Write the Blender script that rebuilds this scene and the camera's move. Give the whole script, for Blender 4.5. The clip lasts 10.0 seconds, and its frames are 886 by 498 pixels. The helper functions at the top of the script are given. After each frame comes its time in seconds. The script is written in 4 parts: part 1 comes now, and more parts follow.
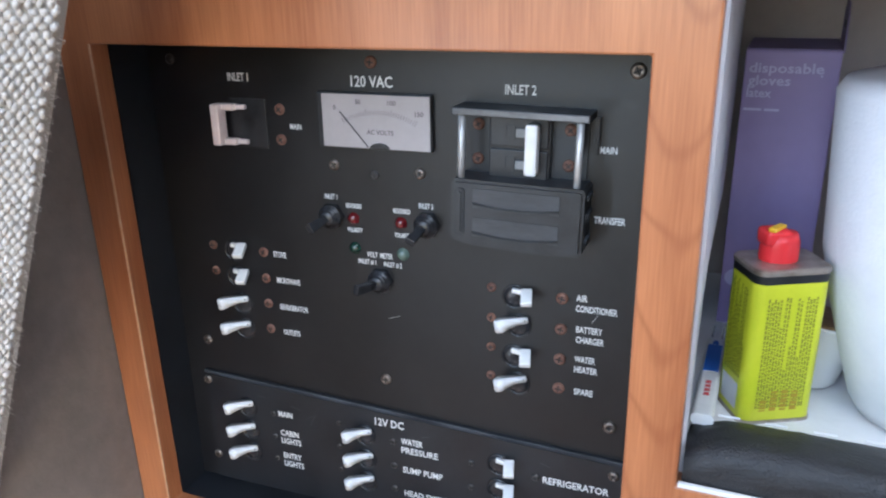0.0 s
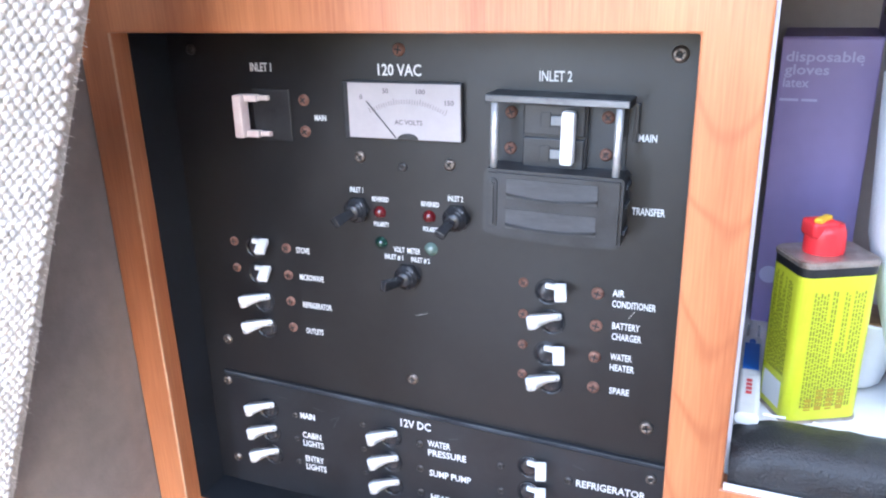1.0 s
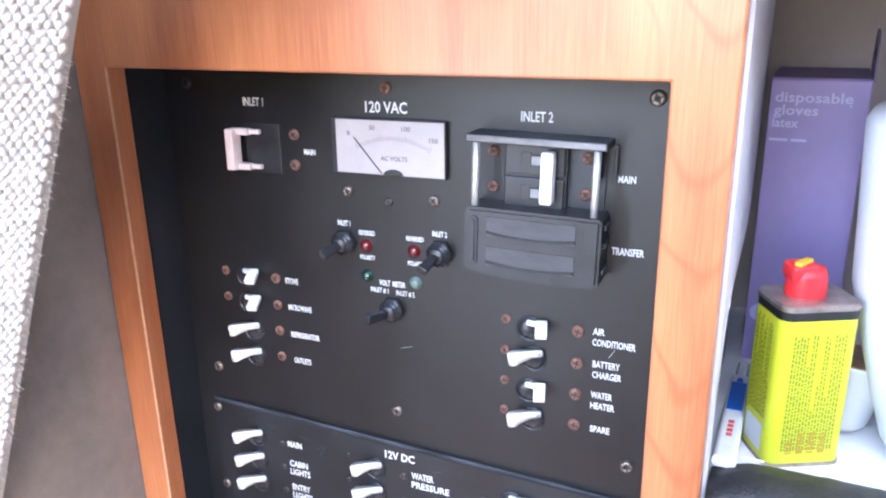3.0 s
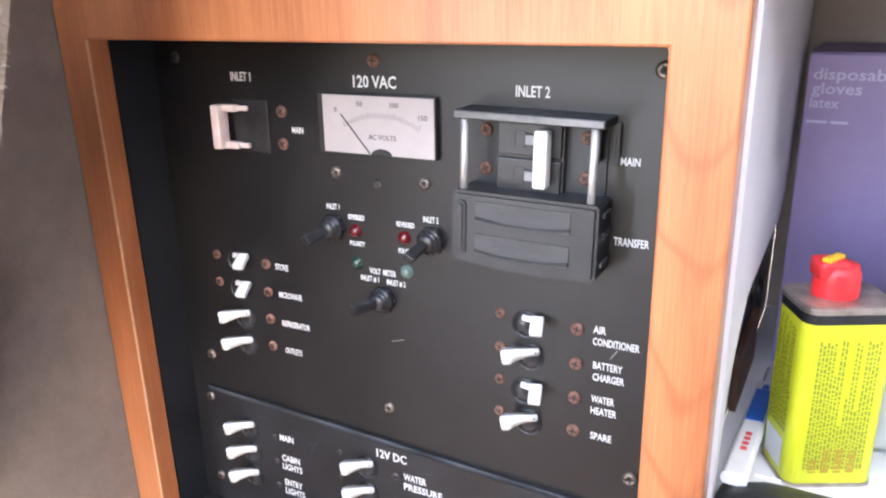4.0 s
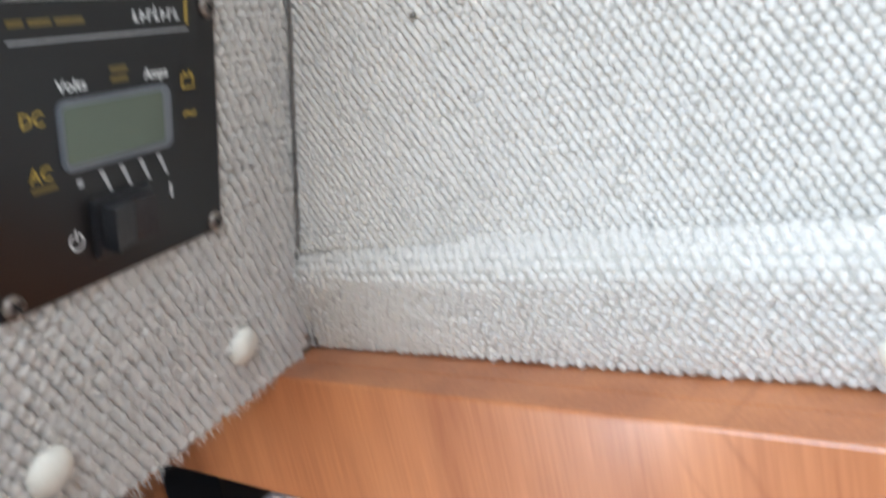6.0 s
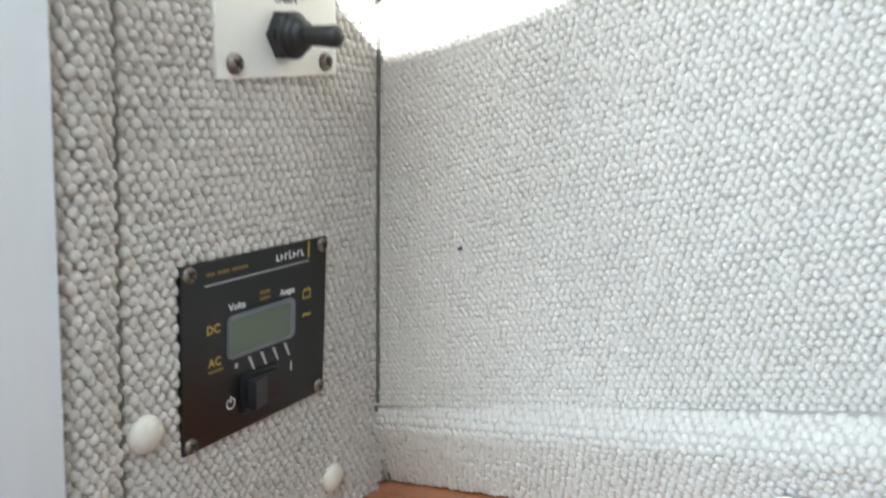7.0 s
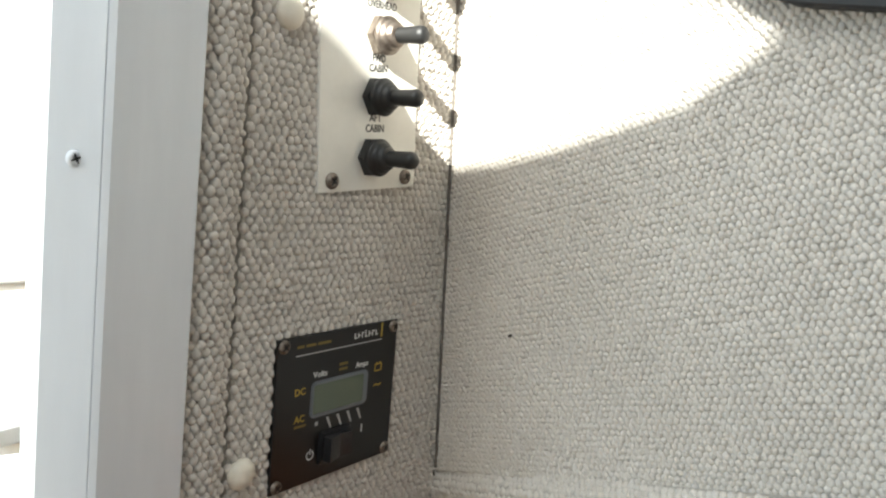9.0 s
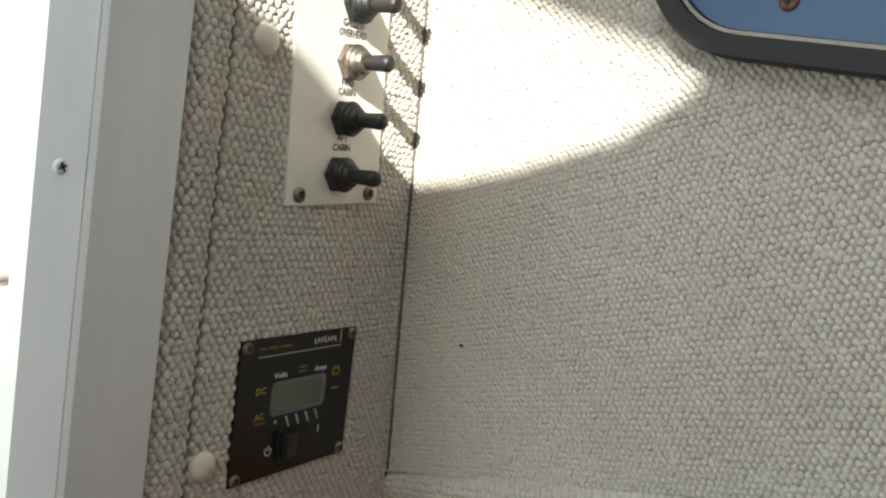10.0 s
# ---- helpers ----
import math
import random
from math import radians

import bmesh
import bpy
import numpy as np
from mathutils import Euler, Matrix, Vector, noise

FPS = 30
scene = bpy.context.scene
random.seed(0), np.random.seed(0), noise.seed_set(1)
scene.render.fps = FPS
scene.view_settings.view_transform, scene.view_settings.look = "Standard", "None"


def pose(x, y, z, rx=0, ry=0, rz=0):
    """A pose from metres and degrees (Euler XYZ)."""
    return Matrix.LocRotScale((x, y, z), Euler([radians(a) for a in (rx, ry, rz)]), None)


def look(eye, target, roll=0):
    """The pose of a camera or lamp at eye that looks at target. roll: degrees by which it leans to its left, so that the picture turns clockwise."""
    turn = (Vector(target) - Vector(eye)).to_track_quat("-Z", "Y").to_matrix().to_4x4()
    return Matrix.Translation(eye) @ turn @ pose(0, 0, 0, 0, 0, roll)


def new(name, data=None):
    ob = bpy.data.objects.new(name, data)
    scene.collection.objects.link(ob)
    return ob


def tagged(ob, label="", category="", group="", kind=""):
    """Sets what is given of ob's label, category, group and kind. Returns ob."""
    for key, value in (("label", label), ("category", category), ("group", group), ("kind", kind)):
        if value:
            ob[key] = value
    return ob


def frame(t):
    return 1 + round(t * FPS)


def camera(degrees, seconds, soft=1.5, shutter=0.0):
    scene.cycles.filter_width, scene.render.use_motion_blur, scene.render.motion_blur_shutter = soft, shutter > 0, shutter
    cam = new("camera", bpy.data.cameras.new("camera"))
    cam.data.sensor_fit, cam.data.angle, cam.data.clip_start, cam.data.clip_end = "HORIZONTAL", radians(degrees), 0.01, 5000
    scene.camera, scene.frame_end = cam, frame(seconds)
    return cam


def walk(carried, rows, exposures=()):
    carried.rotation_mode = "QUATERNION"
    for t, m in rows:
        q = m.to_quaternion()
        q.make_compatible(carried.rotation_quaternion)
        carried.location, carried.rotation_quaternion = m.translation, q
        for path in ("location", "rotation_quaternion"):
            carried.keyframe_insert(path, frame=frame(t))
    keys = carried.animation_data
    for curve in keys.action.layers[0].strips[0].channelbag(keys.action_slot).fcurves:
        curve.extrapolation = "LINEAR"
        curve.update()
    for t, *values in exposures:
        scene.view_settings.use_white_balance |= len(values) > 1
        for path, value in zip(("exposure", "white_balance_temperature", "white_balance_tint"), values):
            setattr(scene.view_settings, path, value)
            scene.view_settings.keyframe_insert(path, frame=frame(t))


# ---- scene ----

# ---------------------------------------------------------------- camera
cam = camera(60.12, 10.0, soft=2.1, shutter=0.5)
# seconds, place, yaw, pitch, roll
ROWS = [
    (0, 0.0431, -0.3384, 1.0373, 22.50, -20.30, -1.30),
    (0.5, 0.0306, -0.3326, 1.0272, 23.11, -20.05, -1.55),
    (1, 0.0266, -0.3333, 1.0248, 23.02, -19.64, -1.63),
    (1.5, 0.0329, -0.3327, 1.0310, 23.67, -19.48, -1.87),
    (2, 0.0388, -0.3323, 1.0381, 23.80, -19.21, -1.74),
    (3.5, 0.0546, -0.3134, 1.0277, 25.92, -18.00, -0.37),
    (4, 0.0643, -0.2839, 1.0215, 29.04, -18.75, -1.37),
    (4.5, 0.0573, -0.2444, 1.0512, 29.61, -18.40, -4.35),
    (4.6, 0.0585, -0.2323, 1.0608, 30.47, -18.63, -4.61),
    (4.9, 0.0602, -0.1992, 1.1022, 32.48, -21.13, -5.36),
    (5, 0.0665, -0.1854, 1.1089, 34.38, -20.53, -5.24),
    (5.2, 0.0618, -0.1783, 1.1238, 33.06, -20.45, -6.18),
    (5.5, 0.0652, -0.1665, 1.1343, 35.29, -18.86, -8.19),
    (6, 0.0563, -0.1655, 1.1532, 39.39, -13.27, -12.55),
    (6.2, 0.0634, -0.1663, 1.1630, 42.37, -10.75, -12.24),
    (7.3, 0.1561, -0.2261, 1.1844, 46.01, 0.74, -11.33),
    (7.5, 0.1635, -0.2263, 1.1841, 47.82, 2.76, -11.12),
    (8, 0.1736, -0.2317, 1.1799, 50.79, 3.41, -10.93),
    (8.5, 0.1803, -0.2358, 1.1799, 51.70, 4.00, -10.18),
    (9, 0.1869, -0.2442, 1.1874, 50.14, 4.27, -8.81),
    (9.5, 0.1981, -0.2509, 1.1884, 48.87, 5.00, -7.44),
    (10, 0.2098, -0.2574, 1.1850, 47.58, 4.95, -6.87),
]


def eye_pose(x, y, z, yaw, pitch, roll):
    return pose(x, y, z, 0, 0, yaw) @ pose(0, 0, 0, 90 + pitch) @ pose(0, 0, 0, 0, 0, roll)


EXPOSURES = [(0.0, 2.65, 5350, 10), (0.5, 3.25, 5300, 11), (1.0, 3.6, 5150, 15), (2.0, 3.95, 5150, 17), (3.3, 3.7, 5350, 18), (4.1, 3.6, 5900, 18), (4.9, 3.75, 5500, 10), (5.5, 3.1, 5450, 7), (6.2, 2.8, 5550, 6), (7.3, 2.45, 5600, 2), (8.0, 2.05, 6050, 3), (9.0, 2.0, 6250, 4), (10.0, 1.35, 6500, 3)]
walk(cam, [(t, eye_pose(*r)) for t, *r in ROWS], EXPOSURES)

# ---------------------------------------------------------------- daylight
TO_SUN = Vector((0.630, -0.708, 0.318)).normalized()
world = bpy.data.worlds.new("sky")
scene.world = world
world.use_nodes = True
wn = world.node_tree.nodes
sky = wn.new("ShaderNodeTexSky")
sky.sky_type = "NISHITA"
sky.sun_disc = False
sky.sun_elevation = math.asin(TO_SUN.z)
sky.sun_rotation = math.atan2(TO_SUN.x, TO_SUN.y)
world.node_tree.links.new(sky.outputs[0], wn["Background"].inputs[0])
wn["Background"].inputs[1].default_value = 0.1
sun = new("sun", bpy.data.lights.new("sun", "SUN"))
sun.data.energy = 5.0
sun.data.angle = radians(0.5)
sun.data.color = (1.0, 0.95, 0.87)
sun.matrix_world = look((2, -2, 3), Vector((2, -2, 3)) - TO_SUN)


def window_light(name, m, width, height, power):
    """An added area lamp that stands for sky light entering the cabin."""
    data = bpy.data.lights.new(name, "AREA")
    data.shape, data.size, data.size_y, data.energy = "RECTANGLE", width, height, power
    data.color = (0.93, 0.97, 1.0)
    ob = new(name, data)
    ob.matrix_world = m
    return ob


window_light("companionway_daylight", look((-0.10, -0.93, 1.42), (-0.02, 0.0, 1.0)), 0.46, 0.50, 0.55)
window_light("companionway_low_daylight", look((-0.60, -0.94, 0.66), (-0.05, 0.0, 0.98)), 0.32, 0.40, 1.0)
# added fill lamp under the closed ceiling, lighting from above
window_light("overhead_fill_light", look((0.22, -0.36, 1.79), (0.14, -0.28, 1.0)), 0.55, 0.45, 0.85)
# added fill lamp at the sun hole, to brighten bulkhead and frame
window_light("aft_fill_light", look((0.74, -0.885, 1.725), (-0.10, -0.02, 1.12)), 0.30, 0.10, 0.60)


# ---------------------------------------------------------------- materials
def mat(name, colour, rough=0.5, metal=0.0, **extra):
    m = bpy.data.materials.new(name)
    m.use_nodes = True
    b = m.node_tree.nodes["Principled BSDF"]
    b.inputs["Base Color"].default_value = (*colour, 1)
    b.inputs["Roughness"].default_value = rough
    b.inputs["Metallic"].default_value = metal
    for key, value in extra.items():
        b.inputs[key.replace("_", " ")].default_value = value
    return m


def nodes_of(m):
    return m.node_tree.nodes, m.node_tree.links, m.node_tree.nodes["Principled BSDF"]


def mottle(m, low, high, scale=30.0, detail=6.0, stretch=(1, 1, 1), rough=None, bump=0.0, bump_scale=None):
    """Two scales of noise in colour, gloss and relief."""
    n, l, b = nodes_of(m)
    co = n.new("ShaderNodeTexCoord")
    mp = n.new("ShaderNodeMapping")
    mp.inputs["Scale"].default_value = stretch
    l.new(co.outputs["Object"], mp.inputs[0])
    t1 = n.new("ShaderNodeTexNoise")
    t1.inputs["Scale"].default_value = scale
    t1.inputs["Detail"].default_value = detail
    t2 = n.new("ShaderNodeTexNoise")
    t2.inputs["Scale"].default_value = scale * 9
    t2.inputs["Detail"].default_value = 4
    mix = n.new("ShaderNodeMath")
    mix.operation = "MULTIPLY_ADD"
    mix.inputs[1].default_value = 0.35
    l.new(mp.outputs[0], t1.inputs[0])
    l.new(mp.outputs[0], t2.inputs[0])
    l.new(t2.outputs[0], mix.inputs[0])
    l.new(t1.outputs[0], mix.inputs[2])
    ramp = n.new("ShaderNodeValToRGB")
    ramp.color_ramp.elements[0].position, ramp.color_ramp.elements[1].position = 0.45, 0.95
    ramp.color_ramp.elements[0].color, ramp.color_ramp.elements[1].color = (*low, 1), (*high, 1)
    l.new(mix.outputs[0], ramp.inputs[0])
    l.new(ramp.outputs[0], b.inputs["Base Color"])
    if rough:
        mr = n.new("ShaderNodeMapRange")
        mr.inputs[1].default_value, mr.inputs[2].default_value = 0.4, 1.0
        mr.inputs[3].default_value, mr.inputs[4].default_value = rough
        l.new(mix.outputs[0], mr.inputs[0])
        l.new(mr.outputs[0], b.inputs["Roughness"])
    if bump:
        t3 = n.new("ShaderNodeTexNoise")
        t3.inputs["Scale"].default_value = bump_scale or scale * 12
        t3.inputs["Detail"].default_value = 3
        l.new(mp.outputs[0], t3.inputs[0])
        bp = n.new("ShaderNodeBump")
        bp.inputs["Strength"].default_value = bump
        bp.inputs["Distance"].default_value = 0.001
        l.new(t3.outputs[0], bp.inputs["Height"])
        l.new(bp.outputs[0], b.inputs["Normal"])
    return m


def wood_material():
    """Satin cherry: long upright grain that opens into arches on the stile."""
    m = mat("cherry_wood", (0.45, 0.2, 0.08), 0.36, Coat_Weight=0.6, Coat_Roughness=0.2)
    n, l, b = nodes_of(m)
    co = n.new("ShaderNodeTexCoord")
    wob = n.new("ShaderNodeTexNoise")
    wob.inputs["Scale"].default_value = 14
    wob.inputs["Detail"].default_value = 2
    l.new(co.outputs["Object"], wob.inputs[0])
    sep = n.new("ShaderNodeSeparateXYZ")
    l.new(co.outputs["Object"], sep.inputs[0])

    def math_node(op, a, bb, c=None):
        k = n.new("ShaderNodeMath")
        k.operation = op
        for i, v in enumerate((a, bb, c)):
            if v is None:
                continue
            if isinstance(v, (int, float)):
                k.inputs[i].default_value = v
            else:
                l.new(v, k.inputs[i])
        return k.outputs[0]

    dx = math_node("SUBTRACT", sep.outputs["X"], 0.016)
    dx = math_node("MULTIPLY_ADD", math_node("SUBTRACT", wob.outputs[0], 0.5), 0.018, dx)
    arch = math_node("MULTIPLY", math_node("POWER", math_node("MULTIPLY_ADD", dx, dx, 0.0004), 0.5), -4.6)
    h = math_node("ADD", sep.outputs["Z"], arch)
    h = math_node("MULTIPLY_ADD", wob.outputs[0], 0.055, h)
    closeness = math_node("SUBTRACT", 1.0, math_node("MINIMUM", math_node("MULTIPLY", math_node("ABSOLUTE", dx, 0.0), 22.0), 1.0))
    wave = math_node("SINE", math_node("MULTIPLY", h, 128.0), 0.0)
    line = math_node("POWER", math_node("MULTIPLY_ADD", wave, 0.5, 0.5), 16.0)
    fine = n.new("ShaderNodeTexNoise")
    fine.inputs["Scale"].default_value = 60
    fine.inputs["Detail"].default_value = 8
    mp = n.new("ShaderNodeMapping")
    mp.inputs["Scale"].default_value = (14, 14, 0.5)
    l.new(co.outputs["Object"], mp.inputs[0])
    l.new(mp.outputs[0], fine.inputs[0])
    broad = n.new("ShaderNodeTexNoise")
    broad.inputs["Scale"].default_value = 9
    mp2 = n.new("ShaderNodeMapping")
    mp2.inputs["Scale"].default_value = (3, 3, 0.6)
    l.new(co.outputs["Object"], mp2.inputs[0])
    l.new(mp2.outputs[0], broad.inputs[0])
    mixv = math_node("MULTIPLY_ADD", fine.outputs[0], 0.4, math_node("MULTIPLY", broad.outputs[0], 0.8))
    ramp = n.new("ShaderNodeValToRGB")
    ramp.color_ramp.elements[0].position, ramp.color_ramp.elements[1].position = 0.4, 0.8
    ramp.color_ramp.elements[0].color, ramp.color_ramp.elements[1].color = (0.31, 0.100, 0.035, 1), (0.56, 0.225, 0.086, 1)
    l.new(mixv, ramp.inputs[0])
    dark = n.new("ShaderNodeMix")
    dark.data_type = "RGBA"
    dark.inputs["B"].default_value = (0.23, 0.062, 0.02, 1)
    l.new(ramp.outputs[0], dark.inputs["A"])
    fade = math_node("MULTIPLY", line, math_node("MULTIPLY", broad.outputs[0], math_node("MULTIPLY_ADD", closeness, 0.85, 0.05)))
    l.new(fade, dark.inputs["Factor"])
    l.new(dark.outputs["Result"], b.inputs["Base Color"])
    bp = n.new("ShaderNodeBump")
    bp.inputs["Strength"].default_value = 0.12
    bp.inputs["Distance"].default_value = 0.0006
    l.new(fine.outputs[0], bp.inputs["Height"])
    l.new(bp.outputs[0], b.inputs["Normal"])
    return m


def carpet_material(name, a, c):
    """Wool loops, each its own shade, with soiled patches."""
    m = mat(name, a, 0.95)
    n, l, b = nodes_of(m)
    b.inputs["Sheen Weight"].default_value = 0.25
    g = n.new("ShaderNodeNewGeometry")
    co = n.new("ShaderNodeTexCoord")
    t = n.new("ShaderNodeTexNoise")
    t.inputs["Scale"].default_value = 9
    t.inputs["Detail"].default_value = 5
    l.new(co.outputs["Object"], t.inputs[0])
    add = n.new("ShaderNodeMath")
    add.operation = "MULTIPLY_ADD"
    add.inputs[1].default_value = 0.14
    l.new(g.outputs["Random Per Island"], add.inputs[0])
    l.new(t.outputs[0], add.inputs[2])
    ramp = n.new("ShaderNodeValToRGB")
    ramp.color_ramp.elements[0].position, ramp.color_ramp.elements[1].position = 0.35, 1.05
    ramp.color_ramp.elements[0].color, ramp.color_ramp.elements[1].color = (*a, 1), (*c, 1)
    l.new(add.outputs[0], ramp.inputs[0])
    l.new(ramp.outputs[0], b.inputs["Base Color"])
    f = n.new("ShaderNodeTexNoise")
    f.inputs["Scale"].default_value = 2500
    f.inputs["Detail"].default_value = 2
    l.new(co.outputs["Object"], f.inputs[0])
    bp = n.new("ShaderNodeBump")
    bp.inputs["Strength"].default_value = 0.3
    bp.inputs["Distance"].default_value = 0.0003
    l.new(f.outputs[0], bp.inputs["Height"])
    l.new(bp.outputs[0], b.inputs["Normal"])
    return m


WOOD = wood_material()
CARPET = carpet_material("oatmeal_loop_carpet", (0.50, 0.463, 0.413), (0.64, 0.603, 0.553))
BACKING = mottle(mat("carpet_backing", (0.42, 0.39, 0.345), 0.95), (0.37, 0.345, 0.305), (0.46, 0.43, 0.38), 200)
BLACK = mottle(mat("black_powder_coat", (0.008, 0.008, 0.009), 0.32), (0.006, 0.006, 0.007), (0.013, 0.013, 0.014), 18, rough=(0.27, 0.38), bump=0.2, bump_scale=1800)
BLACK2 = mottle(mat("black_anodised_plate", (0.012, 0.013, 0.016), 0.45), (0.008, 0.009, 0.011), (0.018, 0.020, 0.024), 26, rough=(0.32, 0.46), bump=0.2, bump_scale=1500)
BLACKPL = mottle(mat("black_plastic", (0.012, 0.012, 0.013), 0.35), (0.010, 0.010, 0.011), (0.03, 0.03, 0.032), 60, rough=(0.28, 0.5), bump=0.15, bump_scale=900)
BREAKERPL = mottle(mat("glossy_black_breaker", (0.022, 0.022, 0.024), 0.25), (0.016, 0.016, 0.017), (0.035, 0.035, 0.038), 60, rough=(0.2, 0.32))
GRIP = mottle(mat("worn_black_plastic", (0.03, 0.03, 0.032), 0.5), (0.02, 0.02, 0.022), (0.07, 0.07, 0.072), 90, stretch=(0.3, 1, 1), rough=(0.4, 0.65))
SCUFF = mottle(mat("scuffed_black", (0.05, 0.053, 0.06), 0.5), (0.02, 0.022, 0.026), (0.10, 0.105, 0.115), 90, stretch=(0.4, 1, 1), rough=(0.35, 0.6))
WORNBAR = mottle(mat("worn_dark_metal", (0.2, 0.2, 0.2), 0.5, 0.3), (0.07, 0.07, 0.07), (0.27, 0.265, 0.255), 120, stretch=(0.3, 1, 1), rough=(0.4, 0.6))
REMOTEPL = mottle(mat("satin_black_film", (0.006, 0.006, 0.006), 0.3), (0.005, 0.005, 0.005), (0.008, 0.008, 0.008), 20, rough=(0.28, 0.32))
BROWN = mottle(mat("brown_board", (0.16, 0.08, 0.04), 0.6), (0.11, 0.055, 0.03), (0.21, 0.11, 0.06), 60, stretch=(1, 0.2, 1))
GREYPL = mottle(mat("grey_plastic", (0.24, 0.24, 0.24), 0.4), (0.18, 0.18, 0.18), (0.30, 0.30, 0.29), 220)
RUBBER = mottle(mat("black_rubber", (0.013, 0.013, 0.013), 0.5), (0.010, 0.010, 0.010), (0.024, 0.024, 0.024), 80, rough=(0.4, 0.6))
WHITEPL = mottle(mat("white_plastic", (0.75, 0.74, 0.71), 0.35), (0.70, 0.69, 0.66), (0.80, 0.79, 0.77), 120)
PINKPL = mottle(mat("aged_white_plastic", (0.7, 0.58, 0.54), 0.4), (0.66, 0.52, 0.48), (0.74, 0.64, 0.60), 120)
PRINT = mat("white_print", (0.72, 0.72, 0.70), 0.6)
GREYPRINT = mat("grey_print", (0.42, 0.42, 0.42), 0.6)
DIALPRINT = mat("dial_print", (0.13, 0.115, 0.115), 0.6)
BLACKPRINT = mat("black_print", (0.015, 0.015, 0.015), 0.6)
YELLOWPRINT = mat("yellow_print", (0.42, 0.29, 0.05), 0.6)
RUST = mottle(mat("rusted_brass", (0.25, 0.1, 0.05), 0.6, 0.5), (0.13, 0.055, 0.035), (0.33, 0.19, 0.14), 400, rough=(0.45, 0.8), bump=0.4, bump_scale=3000)
STEEL = mottle(mat("tarnished_steel", (0.26, 0.22, 0.18), 0.45, 0.9), (0.13, 0.10, 0.08), (0.34, 0.30, 0.26), 300, rough=(0.35, 0.6))
DARKSTEEL = mottle(mat("black_oxide_screw", (0.05, 0.05, 0.05), 0.4, 0.7), (0.03, 0.03, 0.03), (0.14, 0.13, 0.12), 500, rough=(0.3, 0.6))
CHROME = mottle(mat("worn_steel_rod", (0.6, 0.6, 0.58), 0.4, 0.55), (0.5, 0.49, 0.47), (0.66, 0.66, 0.64), 150, rough=(0.35, 0.5))
ALU = mottle(mat("anodised_aluminium", (0.75, 0.78, 0.81), 0.42, 0.15), (0.70, 0.73, 0.76), (0.79, 0.82, 0.85), 22, stretch=(1, 1, 0.15), rough=(0.36, 0.5), bump=0.05)
REDLENS = mat("red_lens", (0.10, 0.008, 0.010), 0.12, Coat_Weight=0.6)
GREENLENS = mat("green_lens", (0.012, 0.04, 0.028), 0.12, Coat_Weight=0.6)
PALELENS = mat("pale_green_lens", (0.11, 0.16, 0.135), 0.12, Coat_Weight=0.6)
METERFACE = mottle(mat("meter_card", (0.40, 0.36, 0.345), 0.5), (0.37, 0.335, 0.32), (0.43, 0.39, 0.375), 40)
LCD = mat("grey_green_lcd", (0.12, 0.145, 0.105), 0.25)
LCDFRAME = mat("grey_bezel", (0.15, 0.16, 0.175), 0.35)
CREAM = mottle(mat("cream_button", (0.72, 0.68, 0.58), 0.4), (0.68, 0.63, 0.53), (0.76, 0.72, 0.63), 150)
IVORY = mottle(mat("ivory_plate", (0.75, 0.73, 0.67), 0.35), (0.71, 0.69, 0.63), (0.78, 0.76, 0.70), 40, rough=(0.3, 0.42))
GELCOAT = mottle(mat("white_gelcoat", (0.8, 0.8, 0.79), 0.3), (0.76, 0.76, 0.75), (0.83, 0.83, 0.82), 6)
PAINT = mottle(mat("taupe_paint", (0.21, 0.18, 0.155), 0.6), (0.15, 0.128, 0.11), (0.26, 0.228, 0.20), 9, bump=0.3, bump_scale=300)
EDGELIGHT = mottle(mat("pale_edge_highlight", (0.6, 0.36, 0.2), 0.5), (0.5, 0.28, 0.15), (0.66, 0.42, 0.25), 200)
LINER = mottle(mat("pale_liner", (0.66, 0.66, 0.68), 0.5), (0.62, 0.62, 0.64), (0.70, 0.70, 0.72), 14)
SHELFBACK = mottle(mat("taupe_liner", (0.42, 0.36, 0.31), 0.7), (0.38, 0.32, 0.28), (0.46, 0.4, 0.35), 14)
PAPER = mottle(mat("white_shelf_paper", (0.8, 0.79, 0.77), 0.6), (0.75, 0.74, 0.72), (0.83, 0.82, 0.81), 20, bump=0.2, bump_scale=150)
VINYL = mottle(mat("black_vinyl", (0.015, 0.015, 0.016), 0.5), (0.010, 0.010, 0.011), (0.026, 0.026, 0.028), 60, rough=(0.42, 0.62), bump=0.9, bump_scale=700)
PURPLE = mottle(mat("purple_card", (0.36, 0.28, 0.52), 0.45), (0.32, 0.25, 0.48), (0.40, 0.31, 0.57), 10, bump=0.05)
PURPLE2 = mottle(mat("purple_card_edge", (0.24, 0.19, 0.38), 0.55), (0.2, 0.16, 0.33), (0.28, 0.22, 0.43), 30)
LILAC = mat("lilac_print", (0.62, 0.58, 0.78), 0.55)
YELLOW = mottle(mat("yellow_enamelled_tin", (0.62, 0.66, 0.02), 0.32), (0.58, 0.62, 0.015), (0.68, 0.70, 0.03), 40, rough=(0.26, 0.4))
OLIVEPRINT = mat("olive_print", (0.25, 0.26, 0.025), 0.5)
BLUEPRINT = mat("blue_print", (0.02, 0.12, 0.45), 0.45)
DIMYELLOW = mat("dim_yellow_print", (0.17, 0.12, 0.03), 0.6)
REDPRINT = mat("red_print", (0.6, 0.06, 0.06), 0.5)
WARNPRINT = mat("orange_brown_print", (0.45, 0.31, 0.02), 0.5)
